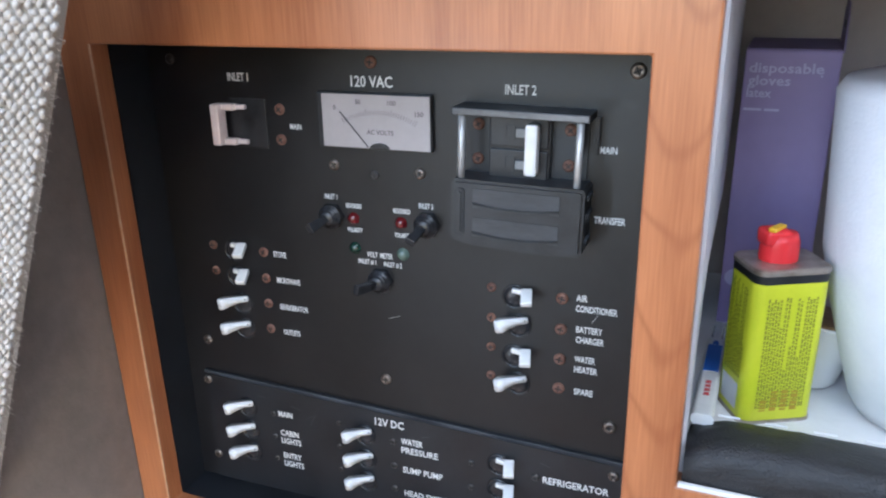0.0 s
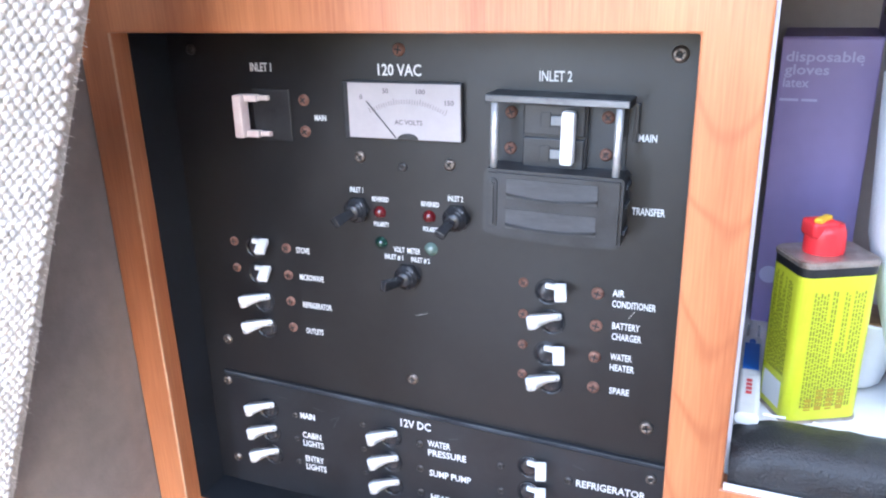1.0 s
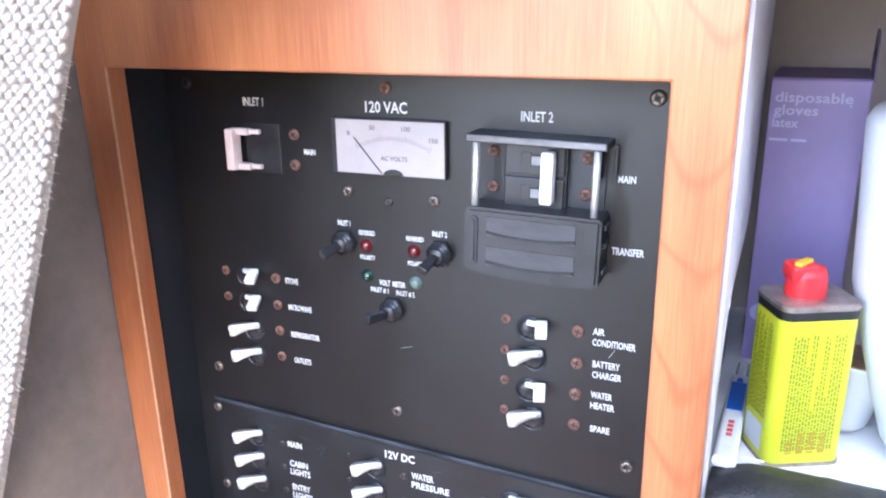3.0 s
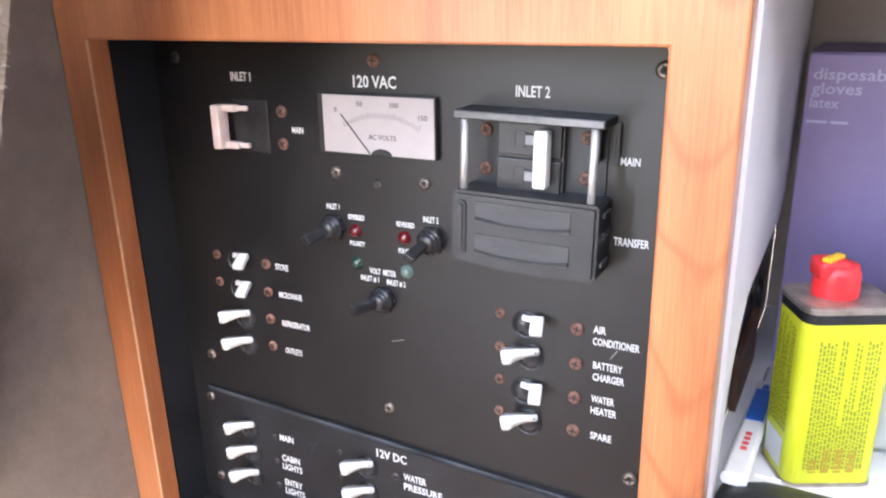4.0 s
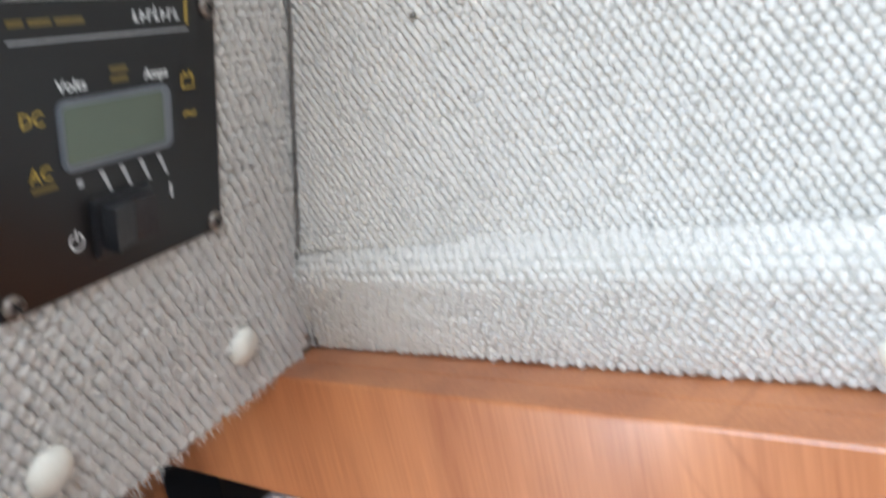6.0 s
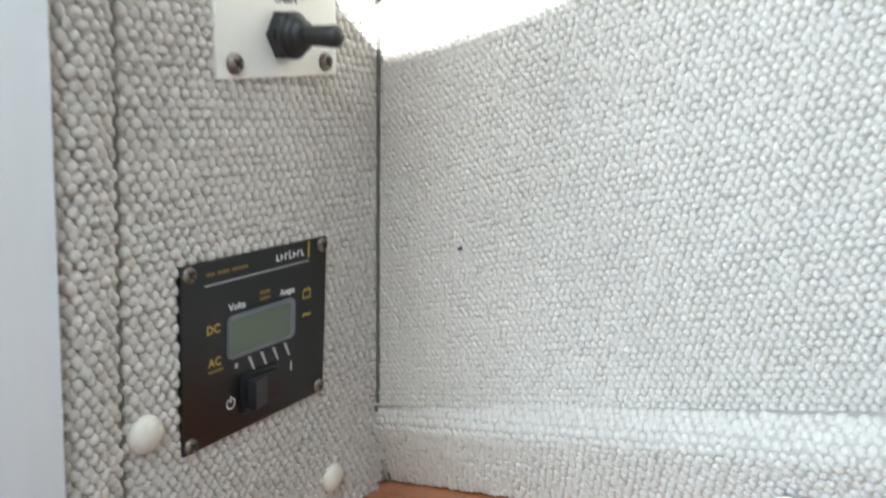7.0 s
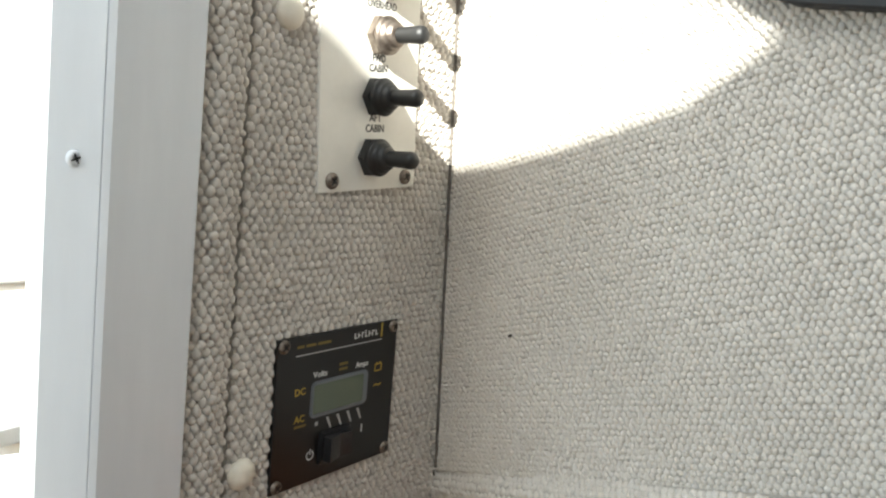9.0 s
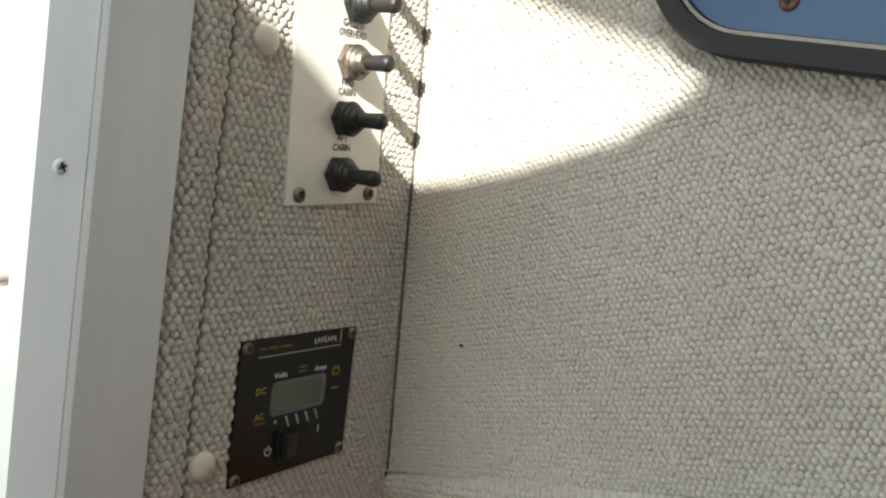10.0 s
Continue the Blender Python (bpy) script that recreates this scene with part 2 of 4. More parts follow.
TIN = mottle(mat("worn_tin", (0.5, 0.45, 0.4), 0.4, 0.8), (0.3, 0.24, 0.19), (0.6, 0.56, 0.51), 120, rough=(0.3, 0.6))
REDCAP = mat("red_plastic_cap", (0.75, 0.03, 0.035), 0.35)
YELLOWCAP = mat("yellow_plastic", (0.85, 0.5, 0.02), 0.4)
FOIL = mottle(mat("brown_printed_lid", (0.4, 0.24, 0.11), 0.35, 0.3), (0.2, 0.1, 0.04), (0.55, 0.38, 0.2), 70)
CUPWHITE = mottle(mat("white_cup", (0.8, 0.79, 0.77), 0.4), (0.77, 0.76, 0.74), (0.82, 0.81, 0.8), 30)
TISSUE = mottle(mat("white_paper_roll", (0.78, 0.79, 0.81), 0.85), (0.74, 0.75, 0.77), (0.82, 0.82, 0.83), 25, bump=0.3, bump_scale=500)
BRISTLE = mat("clear_bristle", (0.5, 0.52, 0.53), 0.4, Alpha=0.55)
BLUETINT = mottle(mat("blue_tinted_acrylic", (0.02, 0.07, 0.18), 0.3), (0.015, 0.06, 0.15), (0.025, 0.08, 0.2), 15)
RIM = mottle(mat("dull_bronze_rim", (0.22, 0.19, 0.15), 0.4, 0.6), (0.15, 0.13, 0.1), (0.3, 0.26, 0.21), 90, rough=(0.3, 0.5))
GASKET = mottle(mat("black_gasket", (0.009, 0.009, 0.010), 0.6), (0.007, 0.007, 0.008), (0.013, 0.013, 0.014), 60)
HEADLINER = mottle(mat("cabin_liner", (0.66, 0.65, 0.63), 0.8), (0.62, 0.61, 0.59), (0.7, 0.69, 0.67), 8)
CABIN = mottle(mat("grey_taupe_lining", (0.34, 0.33, 0.32), 0.8), (0.30, 0.29, 0.28), (0.38, 0.37, 0.36), 8)
CORNERSHADE = mat("dark_corner_shade", (0.13, 0.115, 0.1), 0.9)
GLASS = mat("meter_glass", (1, 1, 1), 0.03, Transmission_Weight=1.0, IOR=1.2)


# ---------------------------------------------------------------- builders
def to_mesh(name, bm, material):
    me = bpy.data.meshes.new(name)
    bm.to_mesh(me)
    bm.free()
    me.materials.append(material)
    return me


def part(name, bm, material, parent, label="", m=None, smooth=False):
    me = to_mesh(name, bm, material) if isinstance(bm, bmesh.types.BMesh) else bm
    if smooth:
        for p in me.polygons:
            p.use_smooth = True
    ob = new(name, me)
    ob.parent = parent
    if m is not None:
        ob.matrix_local = m
    return tagged(ob, label)


def thing(name, m, label, category, group="", kind=""):
    ob = new(name)
    ob.empty_display_size = 0.01
    ob.matrix_world = m
    return tagged(ob, label, category, group, kind)


def solid(name, bm, material, label, category="", kind="structure", m=None):
    ob = new(name, to_mesh(name, bm, material))
    if m is not None:
        ob.matrix_world = m
    return tagged(ob, label, category, "", kind)


def box(x0, x1, y0, y1, z0, z1, bevel=0.0, segments=2):
    bm = bmesh.new()
    bmesh.ops.create_cube(bm, size=1)
    for v in bm.verts:
        v.co = Vector(((x0 + x1) / 2 + v.co.x * (x1 - x0), (y0 + y1) / 2 + v.co.y * (y1 - y0), (z0 + z1) / 2 + v.co.z * (z1 - z0)))
    if bevel:
        bmesh.ops.bevel(bm, geom=bm.edges[:], offset=bevel, segments=segments, profile=0.6, affect="EDGES")
    return bm


def lathe(profile, seg=20, squash=1.0):
    """A turned solid about z from (radius, height) pairs."""
    bm = bmesh.new()
    rings = []
    for r, h in profile:
        if r < 1e-6:
            rings.append([bm.verts.new((0, 0, h))])
        else:
            rings.append([bm.verts.new((r * math.cos(2 * math.pi * i / seg), squash * r * math.sin(2 * math.pi * i / seg), h)) for i in range(seg)])
    for a, b in zip(rings, rings[1:]):
        for i in range(seg):
            j = (i + 1) % seg
            if len(a) == 1 and len(b) == 1:
                continue
            if len(a) == 1:
                bm.faces.new((a[0], b[i], b[j]))
            elif len(b) == 1:
                bm.faces.new((a[i], a[j], b[0]))
            else:
                bm.faces.new((a[i], a[j], b[j], b[i]))
    bmesh.ops.recalc_face_normals(bm, faces=bm.faces[:])
    return bm


def prism(poly, z0, z1, bevel=0.0):
    """A flat outline (x, y) raised from z0 to z1."""
    bm = bmesh.new()
    low = [bm.verts.new((x, y, z0)) for x, y in poly]
    top = [bm.verts.new((x, y, z1)) for x, y in poly]
    bm.faces.new(low)
    bm.faces.new(top)
    for i in range(len(poly)):
        j = (i + 1) % len(poly)
        bm.faces.new((low[i], low[j], top[j], top[i]))
    bmesh.ops.recalc_face_normals(bm, faces=bm.faces[:])
    if bevel:
        bmesh.ops.bevel(bm, geom=[e for e in bm.edges if all(abs(v.co.z - z1) < 1e-7 for v in e.verts)], offset=bevel, segments=2, affect="EDGES")
    return bm


def rounded(w, h, r, n=6, cx=0.0, cy=0.0):
    pts = []
    for k, (sx, sy) in enumerate(((1, 1), (-1, 1), (-1, -1), (1, -1))):
        for i in range(n + 1):
            a = math.pi / 2 * (k + i / n)
            pts.append((cx + sx * (w / 2 - r) + r * math.cos(a), cy + sy * (h / 2 - r) + r * math.sin(a)))
    return pts


def join(*bms):
    out = bmesh.new()
    for b in bms:
        me = bpy.data.meshes.new("tmp")
        b.to_mesh(me)
        b.free()
        out.from_mesh(me)
        bpy.data.meshes.remove(me)
    return out


def moved(bm, m):
    bmesh.ops.transform(bm, matrix=m, verts=bm.verts[:])
    return bm


def letters(text, height, width, material, parent, x, y, z=0.0, align="LEFT", name="lettering"):
    """Raised print in the built-in font, cap height and width given."""
    cu = bpy.data.curves.new("text", "FONT")
    cu.body, cu.extrude, cu.resolution_u, cu.offset = text, 0.006, 2, 0.015
    ob = new("text", cu)
    bpy.context.view_layer.update()
    me = bpy.data.meshes.new_from_object(ob.evaluated_get(bpy.context.evaluated_depsgraph_get()))
    bpy.data.objects.remove(ob)
    co = np.zeros(len(me.vertices) * 3)
    me.vertices.foreach_get("co", co)
    co = co.reshape(-1, 3)
    lo, hi = co.min(0), co.max(0)
    sx, sy = width / (hi[0] - lo[0]), height / 0.7
    co[:, 0] = (co[:, 0] - lo[0]) * sx - (width / 2 if align == "CENTER" else 0)
    co[:, 1] *= sy
    co[:, 2] *= 0.01
    me.vertices.foreach_set("co", co.ravel())
    me.materials.clear()
    me.materials.append(material)
    return part(name, me, material, parent, "", Matrix.Translation((x, y, z)))


def bar(w, h, material, parent, x, y, z, name="print_bar"):
    return part(name, box(0, w, 0, h, 0, 0.00012), material, parent, "", Matrix.Translation((x, y, z)))


SCREW = {}


def screw(parent, x, y, z, r, material, turn=0.0):
    """A pan-head screw; a raised black cross paints the shade of its recess."""
    key = (round(r, 5), material.name)
    if key not in SCREW:
        h = r * 0.55
        dome = lathe([(r, 0), (r * 0.98, h * 0.45), (r * 0.75, h * 0.85), (r * 0.42, h), (r * 0.3, h * 0.55), (0, h * 0.4)], 14)
        slots = [moved(box(-r * 0.62, r * 0.62, -r * 0.1, r * 0.1, h * 0.86, h * 1.03), Matrix.Rotation(a, 4, "Z")) for a in (0.0, math.pi / 2)]
        me = to_mesh("screw", join(dome), material)
        cross = to_mesh("recess", join(*slots), BLACKPRINT)
        SCREW[key] = (me, cross)
    me, cross = SCREW[key]
    m = Matrix.Translation((x, y, z)) @ Matrix.Rotation(turn, 4, "Z")
    s = part("screw", me, material, parent, "", m, True)
    part("cross_shade", cross, BLACKPRINT, s)
    return s


def frame_of(origin, u, w):
    """Axes: x along u, z along w (out of the surface)."""
    u, w = Vector(u).normalized(), Vector(w).normalized()
    v = w.cross(u)
    return Matrix(((u.x, v.x, w.x, origin[0]), (u.y, v.y, w.y, origin[1]), (u.z, v.z, w.z, origin[2]), (0, 0, 0, 1)))


def loops(points, normals, ups, rx, ry, h, seed):
    """Carpet loops: a low dome on each point, with its own turn and size."""
    rng = np.random.RandomState(seed)
    n = len(points)
    seg = 7
    ang = np.arange(seg) * 2 * np.pi / seg
    rings = [(1.06, -0.5), (0.86, 0.45), (0.48, 0.92)]
    base = [[r * np.cos(a), r * np.sin(a), z] for r, z in rings for a in ang] + [[0, 0, 1.05]]
    base = np.array(base)
    faces = []
    for k in range(2):
        for i in range(seg):
            j = (i + 1) % seg
            faces.append((k * seg + i, k * seg + j, (k + 1) * seg + j, (k + 1) * seg + i))
    tris = [(2 * seg + i, 2 * seg + (i + 1) % seg, 3 * seg) for i in range(seg)]
    normals = normals / np.linalg.norm(normals, axis=1)[:, None]
    right = np.cross(ups, normals)
    turn = rng.normal(0.18, 0.18, n)
    c, s = np.cos(turn)[:, None], np.sin(turn)[:, None]
    a1, a2 = right * c + ups * s, ups * c - right * s
    sx = rx * rng.normal(1, 0.1, n)[:, None, None]
    sy = ry * rng.normal(1, 0.12, n)[:, None, None]
    sh = h * rng.normal(1, 0.14, n)[:, None, None]
    co = points[:, None, :] + a1[:, None, :] * base[None, :, 0:1] * sx + a2[:, None, :] * base[None, :, 1:2] * sy + normals[:, None, :] * base[None, :, 2:3] * sh
    nv = len(base)
    off = (np.arange(n) * nv)[:, None]
    quads = (np.array(faces).reshape(1, -1) + off).reshape(-1)
    trs = (np.array(tris).reshape(1, -1) + off).reshape(-1)
    me = bpy.data.meshes.new("carpet_loops")
    me.vertices.add(n * nv)
    me.vertices.foreach_set("co", co.reshape(-1))
    me.loops.add(len(quads) + len(trs))
    me.loops.foreach_set("vertex_index", np.concatenate([quads, trs]).astype(np.int32))
    nq, nt = len(quads) // 4, len(trs) // 3
    me.polygons.add(nq + nt)
    starts = np.concatenate([np.arange(nq) * 4, nq * 4 + np.arange(nt) * 3]).astype(np.int32)
    me.polygons.foreach_set("loop_start", starts)
    me.polygons.foreach_set("use_smooth", np.ones(nq + nt, dtype=bool))
    me.update(calc_edges=True)
    me.validate()
    me.materials.append(CARPET)
    return me


def weave(w0, w1, h0, h1, px, py, seed, keep=None):
    """Staggered rows of loop places on a flat field."""
    rng = np.random.RandomState(seed)
    rows = int((h1 - h0) / (py * 0.5))
    out = []
    for j in range(rows):
        xs = np.arange(w0 + (px * 0.5 if j % 2 else 0), w1, px)
        out.append(np.stack([xs, np.full(len(xs), h0 + j * py * 0.5)], 1))
    p = np.concatenate(out)
    p += rng.normal(0, 1, p.shape) * (px * 0.05, py * 0.035)
    return p[keep(p)] if keep is not None else p


def carpet(name, m, w0, w1, h0, h1, parent, seed, keep=None, px=0.0030, py=0.0053, h=0.0010):
    p = weave(w0, w1, h0, h1, px, py, seed, keep)
    n = len(p)
    pts = np.concatenate([p, np.zeros((n, 1))], 1)
    me = loops(pts, np.tile((0.0, 0.0, 1.0), (n, 1)), np.tile((0.0, 1.0, 0.0), (n, 1)), px * 0.48, py * 0.365, h, seed)
    ob = part(name, me, CARPET, parent, "", m)
    return tagged(ob, "", "", "", "stuff")

# ---------------------------------------------------------------- planes of the place
# recessed switch panel: local x, y are (world x + 0.15, world z - 0.9)
PANEL = frame_of((-0.15, 0.0483, 0.9), (1, 0.0315, 0), (0.0315, -1, 0.0193))
# raked bulkhead with the carpet
LEFT = frame_of((-0.1557, 0.0, 1.1), (-0.2401, 1, 0), (1, 0.2401, -0.3298))
# cabin side behind the ledge
BACK = frame_of((0.0, 0.0240, 1.1), (1, 0.0510, 0), (0.0510, -1, -0.0195))

# ---------------------------------------------------------------- cherry cabinet front
def holed_plate(xs, zs, holes, y0, y1):
    bm = bmesh.new()
    grid = {}
    for i, x in enumerate(xs):
        for k, z in enumerate(zs):
            grid[i, k] = bm.verts.new((x, y0, z))
    for i in range(len(xs) - 1):
        for k in range(len(zs) - 1):
            cx, cz = (xs[i] + xs[i + 1]) / 2, (zs[k] + zs[k + 1]) / 2
            if not any(a < cx < b and c < cz < d for a, b, c, d in holes):
                bm.faces.new((grid[i, k], grid[i + 1, k], grid[i + 1, k + 1], grid[i, k + 1]))
    bm.normal_update()
    out = bmesh.ops.extrude_face_region(bm, geom=bm.faces[:])
    bmesh.ops.translate(bm, vec=(0, y1 - y0, 0), verts=[v for v in out["geom"] if isinstance(v, bmesh.types.BMVert)])
    loose = [v for v in bm.verts if not v.link_faces]
    bmesh.ops.delete(bm, geom=loose, context="VERTS")
    bmesh.ops.recalc_face_normals(bm, faces=bm.faces[:])
    return bm


X0, X1, ZT = -0.3110, 0.0, 1.0
front = solid("wall_cabinet_front", holed_plate([-0.335, X0, X1, 0.0269, 0.33, 0.40], [0.45, 0.684, 0.789, ZT, 1.0416, 1.0547],
              [(X0, X1, 0.684, ZT), (0.0269, 0.33, 0.789, 1.0416)], 0.0, 0.014), WOOD, "satin cherry wood cabinet front with two openings")
bev = front.modifiers.new("edge", "BEVEL")
bev.width, bev.segments, bev.limit_method = 0.0012, 2, "ANGLE"
# thin pale strip that paints in the highlight on the rounded edge
part("edge_highlight", box(X0 - 0.0009, X0 + 0.0004, -0.0004, 0.0006, 0.684, ZT, 0.0002), EDGELIGHT, front, "pale strip painted as the highlight on the opening's edge")
solid("trim_ledge", box(-0.30, 0.40, 0.0142, 0.09, 1.040, 1.0543, 0.0008), WOOD, "narrow cherry wood ledge above the cabinet front")

# lining of the recess behind the opening
solid("wall_recess_side", box(X0 - 0.012, X0 - 0.0005, 0.0145, 0.075, 0.676, 1.012), BLACK2, "black side lining of the panel recess")
solid("wall_recess_side_inner", box(X1 + 0.0005, X1 + 0.012, 0.0145, 0.075, 0.676, 1.012), BLACK2, "black side lining of the panel recess")
solid("floor_recess", box(X0 - 0.012, X1 + 0.012, 0.0145, 0.075, 0.668, 0.6835), BLACK2, "black bottom lining of the panel recess")
solid("ceiling_recess", box(X0 - 0.012, X1 + 0.012, 0.0145, 0.075, 1.0005, 1.012), BLACK2, "black top lining of the panel recess")

# lower side wall under the carpeted bulkhead
solid("wall_lower_side", box(-0.40, -0.3355, -0.55, 0.012, 0.3, 1.08), PAINT, "smooth taupe side wall beside the cabinet")

# added panel that keeps light off the corner under the bulkhead
solid("ceiling_light_block", box(-0.40, -0.192, -0.10, 0.012, 1.060, 1.075), PAINT, "panel added under the bulkhead to block light onto the lower side")

# ---------------------------------------------------------------- carpeted cabin side
upper = solid("wall_cabin_side", box(-0.16, 0.40, 0.0, 0.34, -0.012, -0.0010), BACKING, "cabin side under oatmeal loop carpet", m=BACK)


def above_left(p):
    w = np.concatenate([p, np.zeros((len(p), 1)), np.ones((len(p), 1))], 1) @ np.array(BACK).T
    q = w @ np.array(LEFT.inverted()).T
    return q[:, 2] > -0.0035


carpet("carpet", Matrix.Translation((0, 0, -0.0006)), -0.16, 0.30, 0.0, 0.27, upper, 3, above_left)
spot = part("soil_spot", lathe([(0.0011, 0), (0.0008, 0.0014), (0, 0.0018)], 9, 0.7), BLACKPRINT, upper, "small dark stain", Matrix.Translation((-0.0860, 0.0685, 0.0006)))

# padded strip between ledge and cabin side
STRIP = [(0.0268, 1.0555), (0.0142, 1.0870), (0.0138, 1.0905), (0.0155, 1.0945), (0.0215, 1.1000)]


def strip_mesh():
    bm = bmesh.new()
    a = [bm.verts.new((-0.22, y, z)) for y, z in STRIP] + [bm.verts.new((-0.22, 0.045, 1.0995)), bm.verts.new((-0.22, 0.045, 1.0555))]
    b = [bm.verts.new((0.40, v.co.y + 0.0, v.co.z)) for v in a]
    for i in range(len(a)):
        j = (i + 1) % len(a)
        bm.faces.new((a[i], a[j], b[j], b[i]))
    bm.faces.new(a)
    bm.faces.new(b)
    bmesh.ops.recalc_face_normals(bm, faces=bm.faces[:])
    return bm


strip = solid("trim_padded_strip", strip_mesh(), BACKING, "padded carpet strip along the foot of the cabin side")


def strip_loops():
    rng = np.random.RandomState(11)
    pts, nrm, ups = [], [], []
    j = 0
    for (ya, za), (yb, zb) in zip(STRIP, STRIP[1:]):
        length = math.hypot(yb - ya, zb - za)
        k = max(1, int(length / 0.0027))
        for i in range(k):
            f = (i + 0.4) / k
            y, z = ya + (yb - ya) * f, za + (zb - za) * f
            up = np.array((0, (yb - ya) / length, (zb - za) / length))
            nn = np.array((0, -up[2], up[1]))
            xs = np.arange(-0.20 + (0.0017 if j % 2 else 0), 0.28, 0.0034)
            j += 1
            for x in xs:
                pts.append((x + rng.normal(0, 0.0003), y, z + rng.normal(0, 0.0003)))
                nrm.append(nn)
                ups.append(up)
    pts, nrm, ups = np.array(pts), np.array(nrm), np.array(ups)
    q = np.concatenate([pts, np.ones((len(pts), 1))], 1) @ np.array(LEFT.inverted()).T
    ok = q[:, 2] > -0.0035
    return loops(pts[ok], nrm[ok], ups[ok], 0.0017, 0.0022, 0.0011, 12)


tagged(part("carpet", strip_loops(), CARPET, strip), "", "", "", "stuff")

# ---------------------------------------------------------------- carpeted bulkhead
# the deep rear box is unseen, added to block light from the left
bulk = solid("wall_bulkhead", join(box(-0.126, 0.030, -0.0475, 0.36, -0.016, -0.0024), box(-0.055, 0.030, -0.0470, 0.36, -0.17, -0.0165)), BACKING, "raked bulkhead under oatmeal loop carpet", m=LEFT)


def beside_plates(p):
    """Loops flattened away under the two screwed-on plates."""
    under = (abs(p[:, 0] + 0.0667) < 0.037) & (abs(p[:, 1] - 0.0545) < 0.033)
    under |= (p[:, 0] > -0.087 - 0.08 * (p[:, 1] - 0.15)) & (p[:, 0] < -0.029 - 0.08 * (p[:, 1] - 0.15)) & (p[:, 1] > 0.157)
    return ~under


carpet("carpet", Matrix.Translation((0, 0, -0.0020)), -0.1250, 0.024, -0.0470, 0.29, bulk, 5, beside_plates, 0.0043, 0.0065, 0.0012)


def edge_fuzz(length, n, seed, spread=0.004):
    """Loose wool ends along a cut edge (along x)."""
    rng = np.random.RandomState(seed)
    bm = bmesh.new()
    for i in range(n):
        x = rng.uniform(0, length)
        d = Vector((rng.normal(0, 0.5), -1, rng.normal(0.2, 0.5))).normalized() * rng.uniform(0.2, 1.0) * spread
        p = Vector((x, 0, rng.uniform(-0.002, 0.001)))
        k = Vector((rng.normal(0, 1), rng.normal(0, 1), rng.normal(0, 1))) * spread * 0.15
        w = 0.00012
        a = [bm.verts.new(p + Vector((s * w, 0, 0))) for s in (-1, 1)] + [bm.verts.new(p + Vector((0, 0, w)))]
        b = [bm.verts.new(p + d * 0.5 + k + Vector((s * w, 0, 0))) for s in (-1, 1)] + [bm.verts.new(p + d * 0.5 + k + Vector((0, 0, w)))]
        t = bm.verts.new(p + d)
        for q in range(3):
            r = (q + 1) % 3
            bm.faces.new((a[q], a[r], b[r], b[q]))
            bm.faces.new((b[q], b[r], t))
    return bm


tagged(part("loose_fibres", edge_fuzz(0.15, 260, 4), CARPET, bulk, "", Matrix.Translation((-0.126, -0.0475, 0))), "", "", "", "stuff")

# dark cords put in for the shade where the two carpets meet
def joint(a, b, r):
    a, b = Vector(a), Vector(b)
    bm = lathe([(0, 0), (r, 0), (r, (b - a).length), (0, (b - a).length)], 8)
    return moved(bm, Matrix.Translation(a) @ (b - a).to_track_quat("Z", "Y").to_matrix().to_4x4())


solid("trim_corner_shade", join(joint((-0.1592, 0.0155, 1.1005), (-0.0640, 0.0142, 1.3900), 0.0008), joint((-0.1752, 0.0252, 1.0560), (-0.1610, 0.0150, 1.0990), 0.0007)), CORNERSHADE, "dark cord standing in for shade in the carpeted corner")

# rolled carpet edge beside the companionway frame
roll = solid("trim_carpet_edge", box(-0.1502, -0.1290, -0.046, 0.36, -0.016, -0.0010, 0.001), BACKING, "carpet-wrapped edge beside the companionway frame", m=LEFT)


def roll_loops():
    p = weave(-0.1500, -0.1290, -0.046, 0.29, 0.0040, 0.0064, 21)
    f = (p[:, 0] + 0.1395) / 0.0108
    w = 0.0012 - 0.0030 * f * f
    pts = np.stack([p[:, 0], p[:, 1], w], 1)
    nrm = np.stack([f * 0.9, np.zeros(len(p)), np.ones(len(p))], 1)
    return loops(pts, nrm, np.tile((0.0, 1.0, 0.0), (len(p), 1)), 0.0020, 0.0025, 0.0014, 22)


tagged(part("carpet", roll_loops(), CARPET, roll), "", "", "", "stuff")

# companionway frame
door_frame = thing("door_1", LEFT, "brushed aluminium companionway frame beside carpet", "door frame", kind="structure")
part("frame_face", prism([(-0.1865, -0.010), (-0.1506, -0.010), (-0.1506, 0.0028), (-0.1516, 0.0040), (-0.1845, 0.0040), (-0.1865, 0.0025)], -0.05, 0.45), ALU, door_frame, "",
     Matrix(((1, 0, 0, 0), (0, 0, 1, 0), (0, 1, 0, 0), (0, 0, 0, 1))))
part("frame_flange", prism([(-0.1868, -0.012), (-0.1868, 0.0022), (-0.1985, -0.009), (-0.1985, -0.02)], -0.05, 0.45), ALU, door_frame, "",
     Matrix(((1, 0, 0, 0), (0, 0, 1, 0), (0, 1, 0, 0), (0, 0, 0, 1))))
screw(door_frame, -0.1925, 0.1580, -0.0036, 0.0028, ALU, 0.4)

# lower end of the bulkhead beside the opening
def leaning(x0, x1, y0, y1, z0, z1, lean=0.456, at=1.0, skew=0.0):
    bm = box(x0, x1, y0, y1, z0, z1)
    for v in bm.verts:
        v.co.y += skew * (v.co.x - x1)
        v.co.x += lean * (v.co.z - at)
    return bm


post = solid("trim_bulkhead_end", leaning(-0.2490, -0.2225, -0.1085, -0.1030, 0.55, 1.046, skew=0.7), BACKING, "carpet-wrapped lower end of the bulkhead")


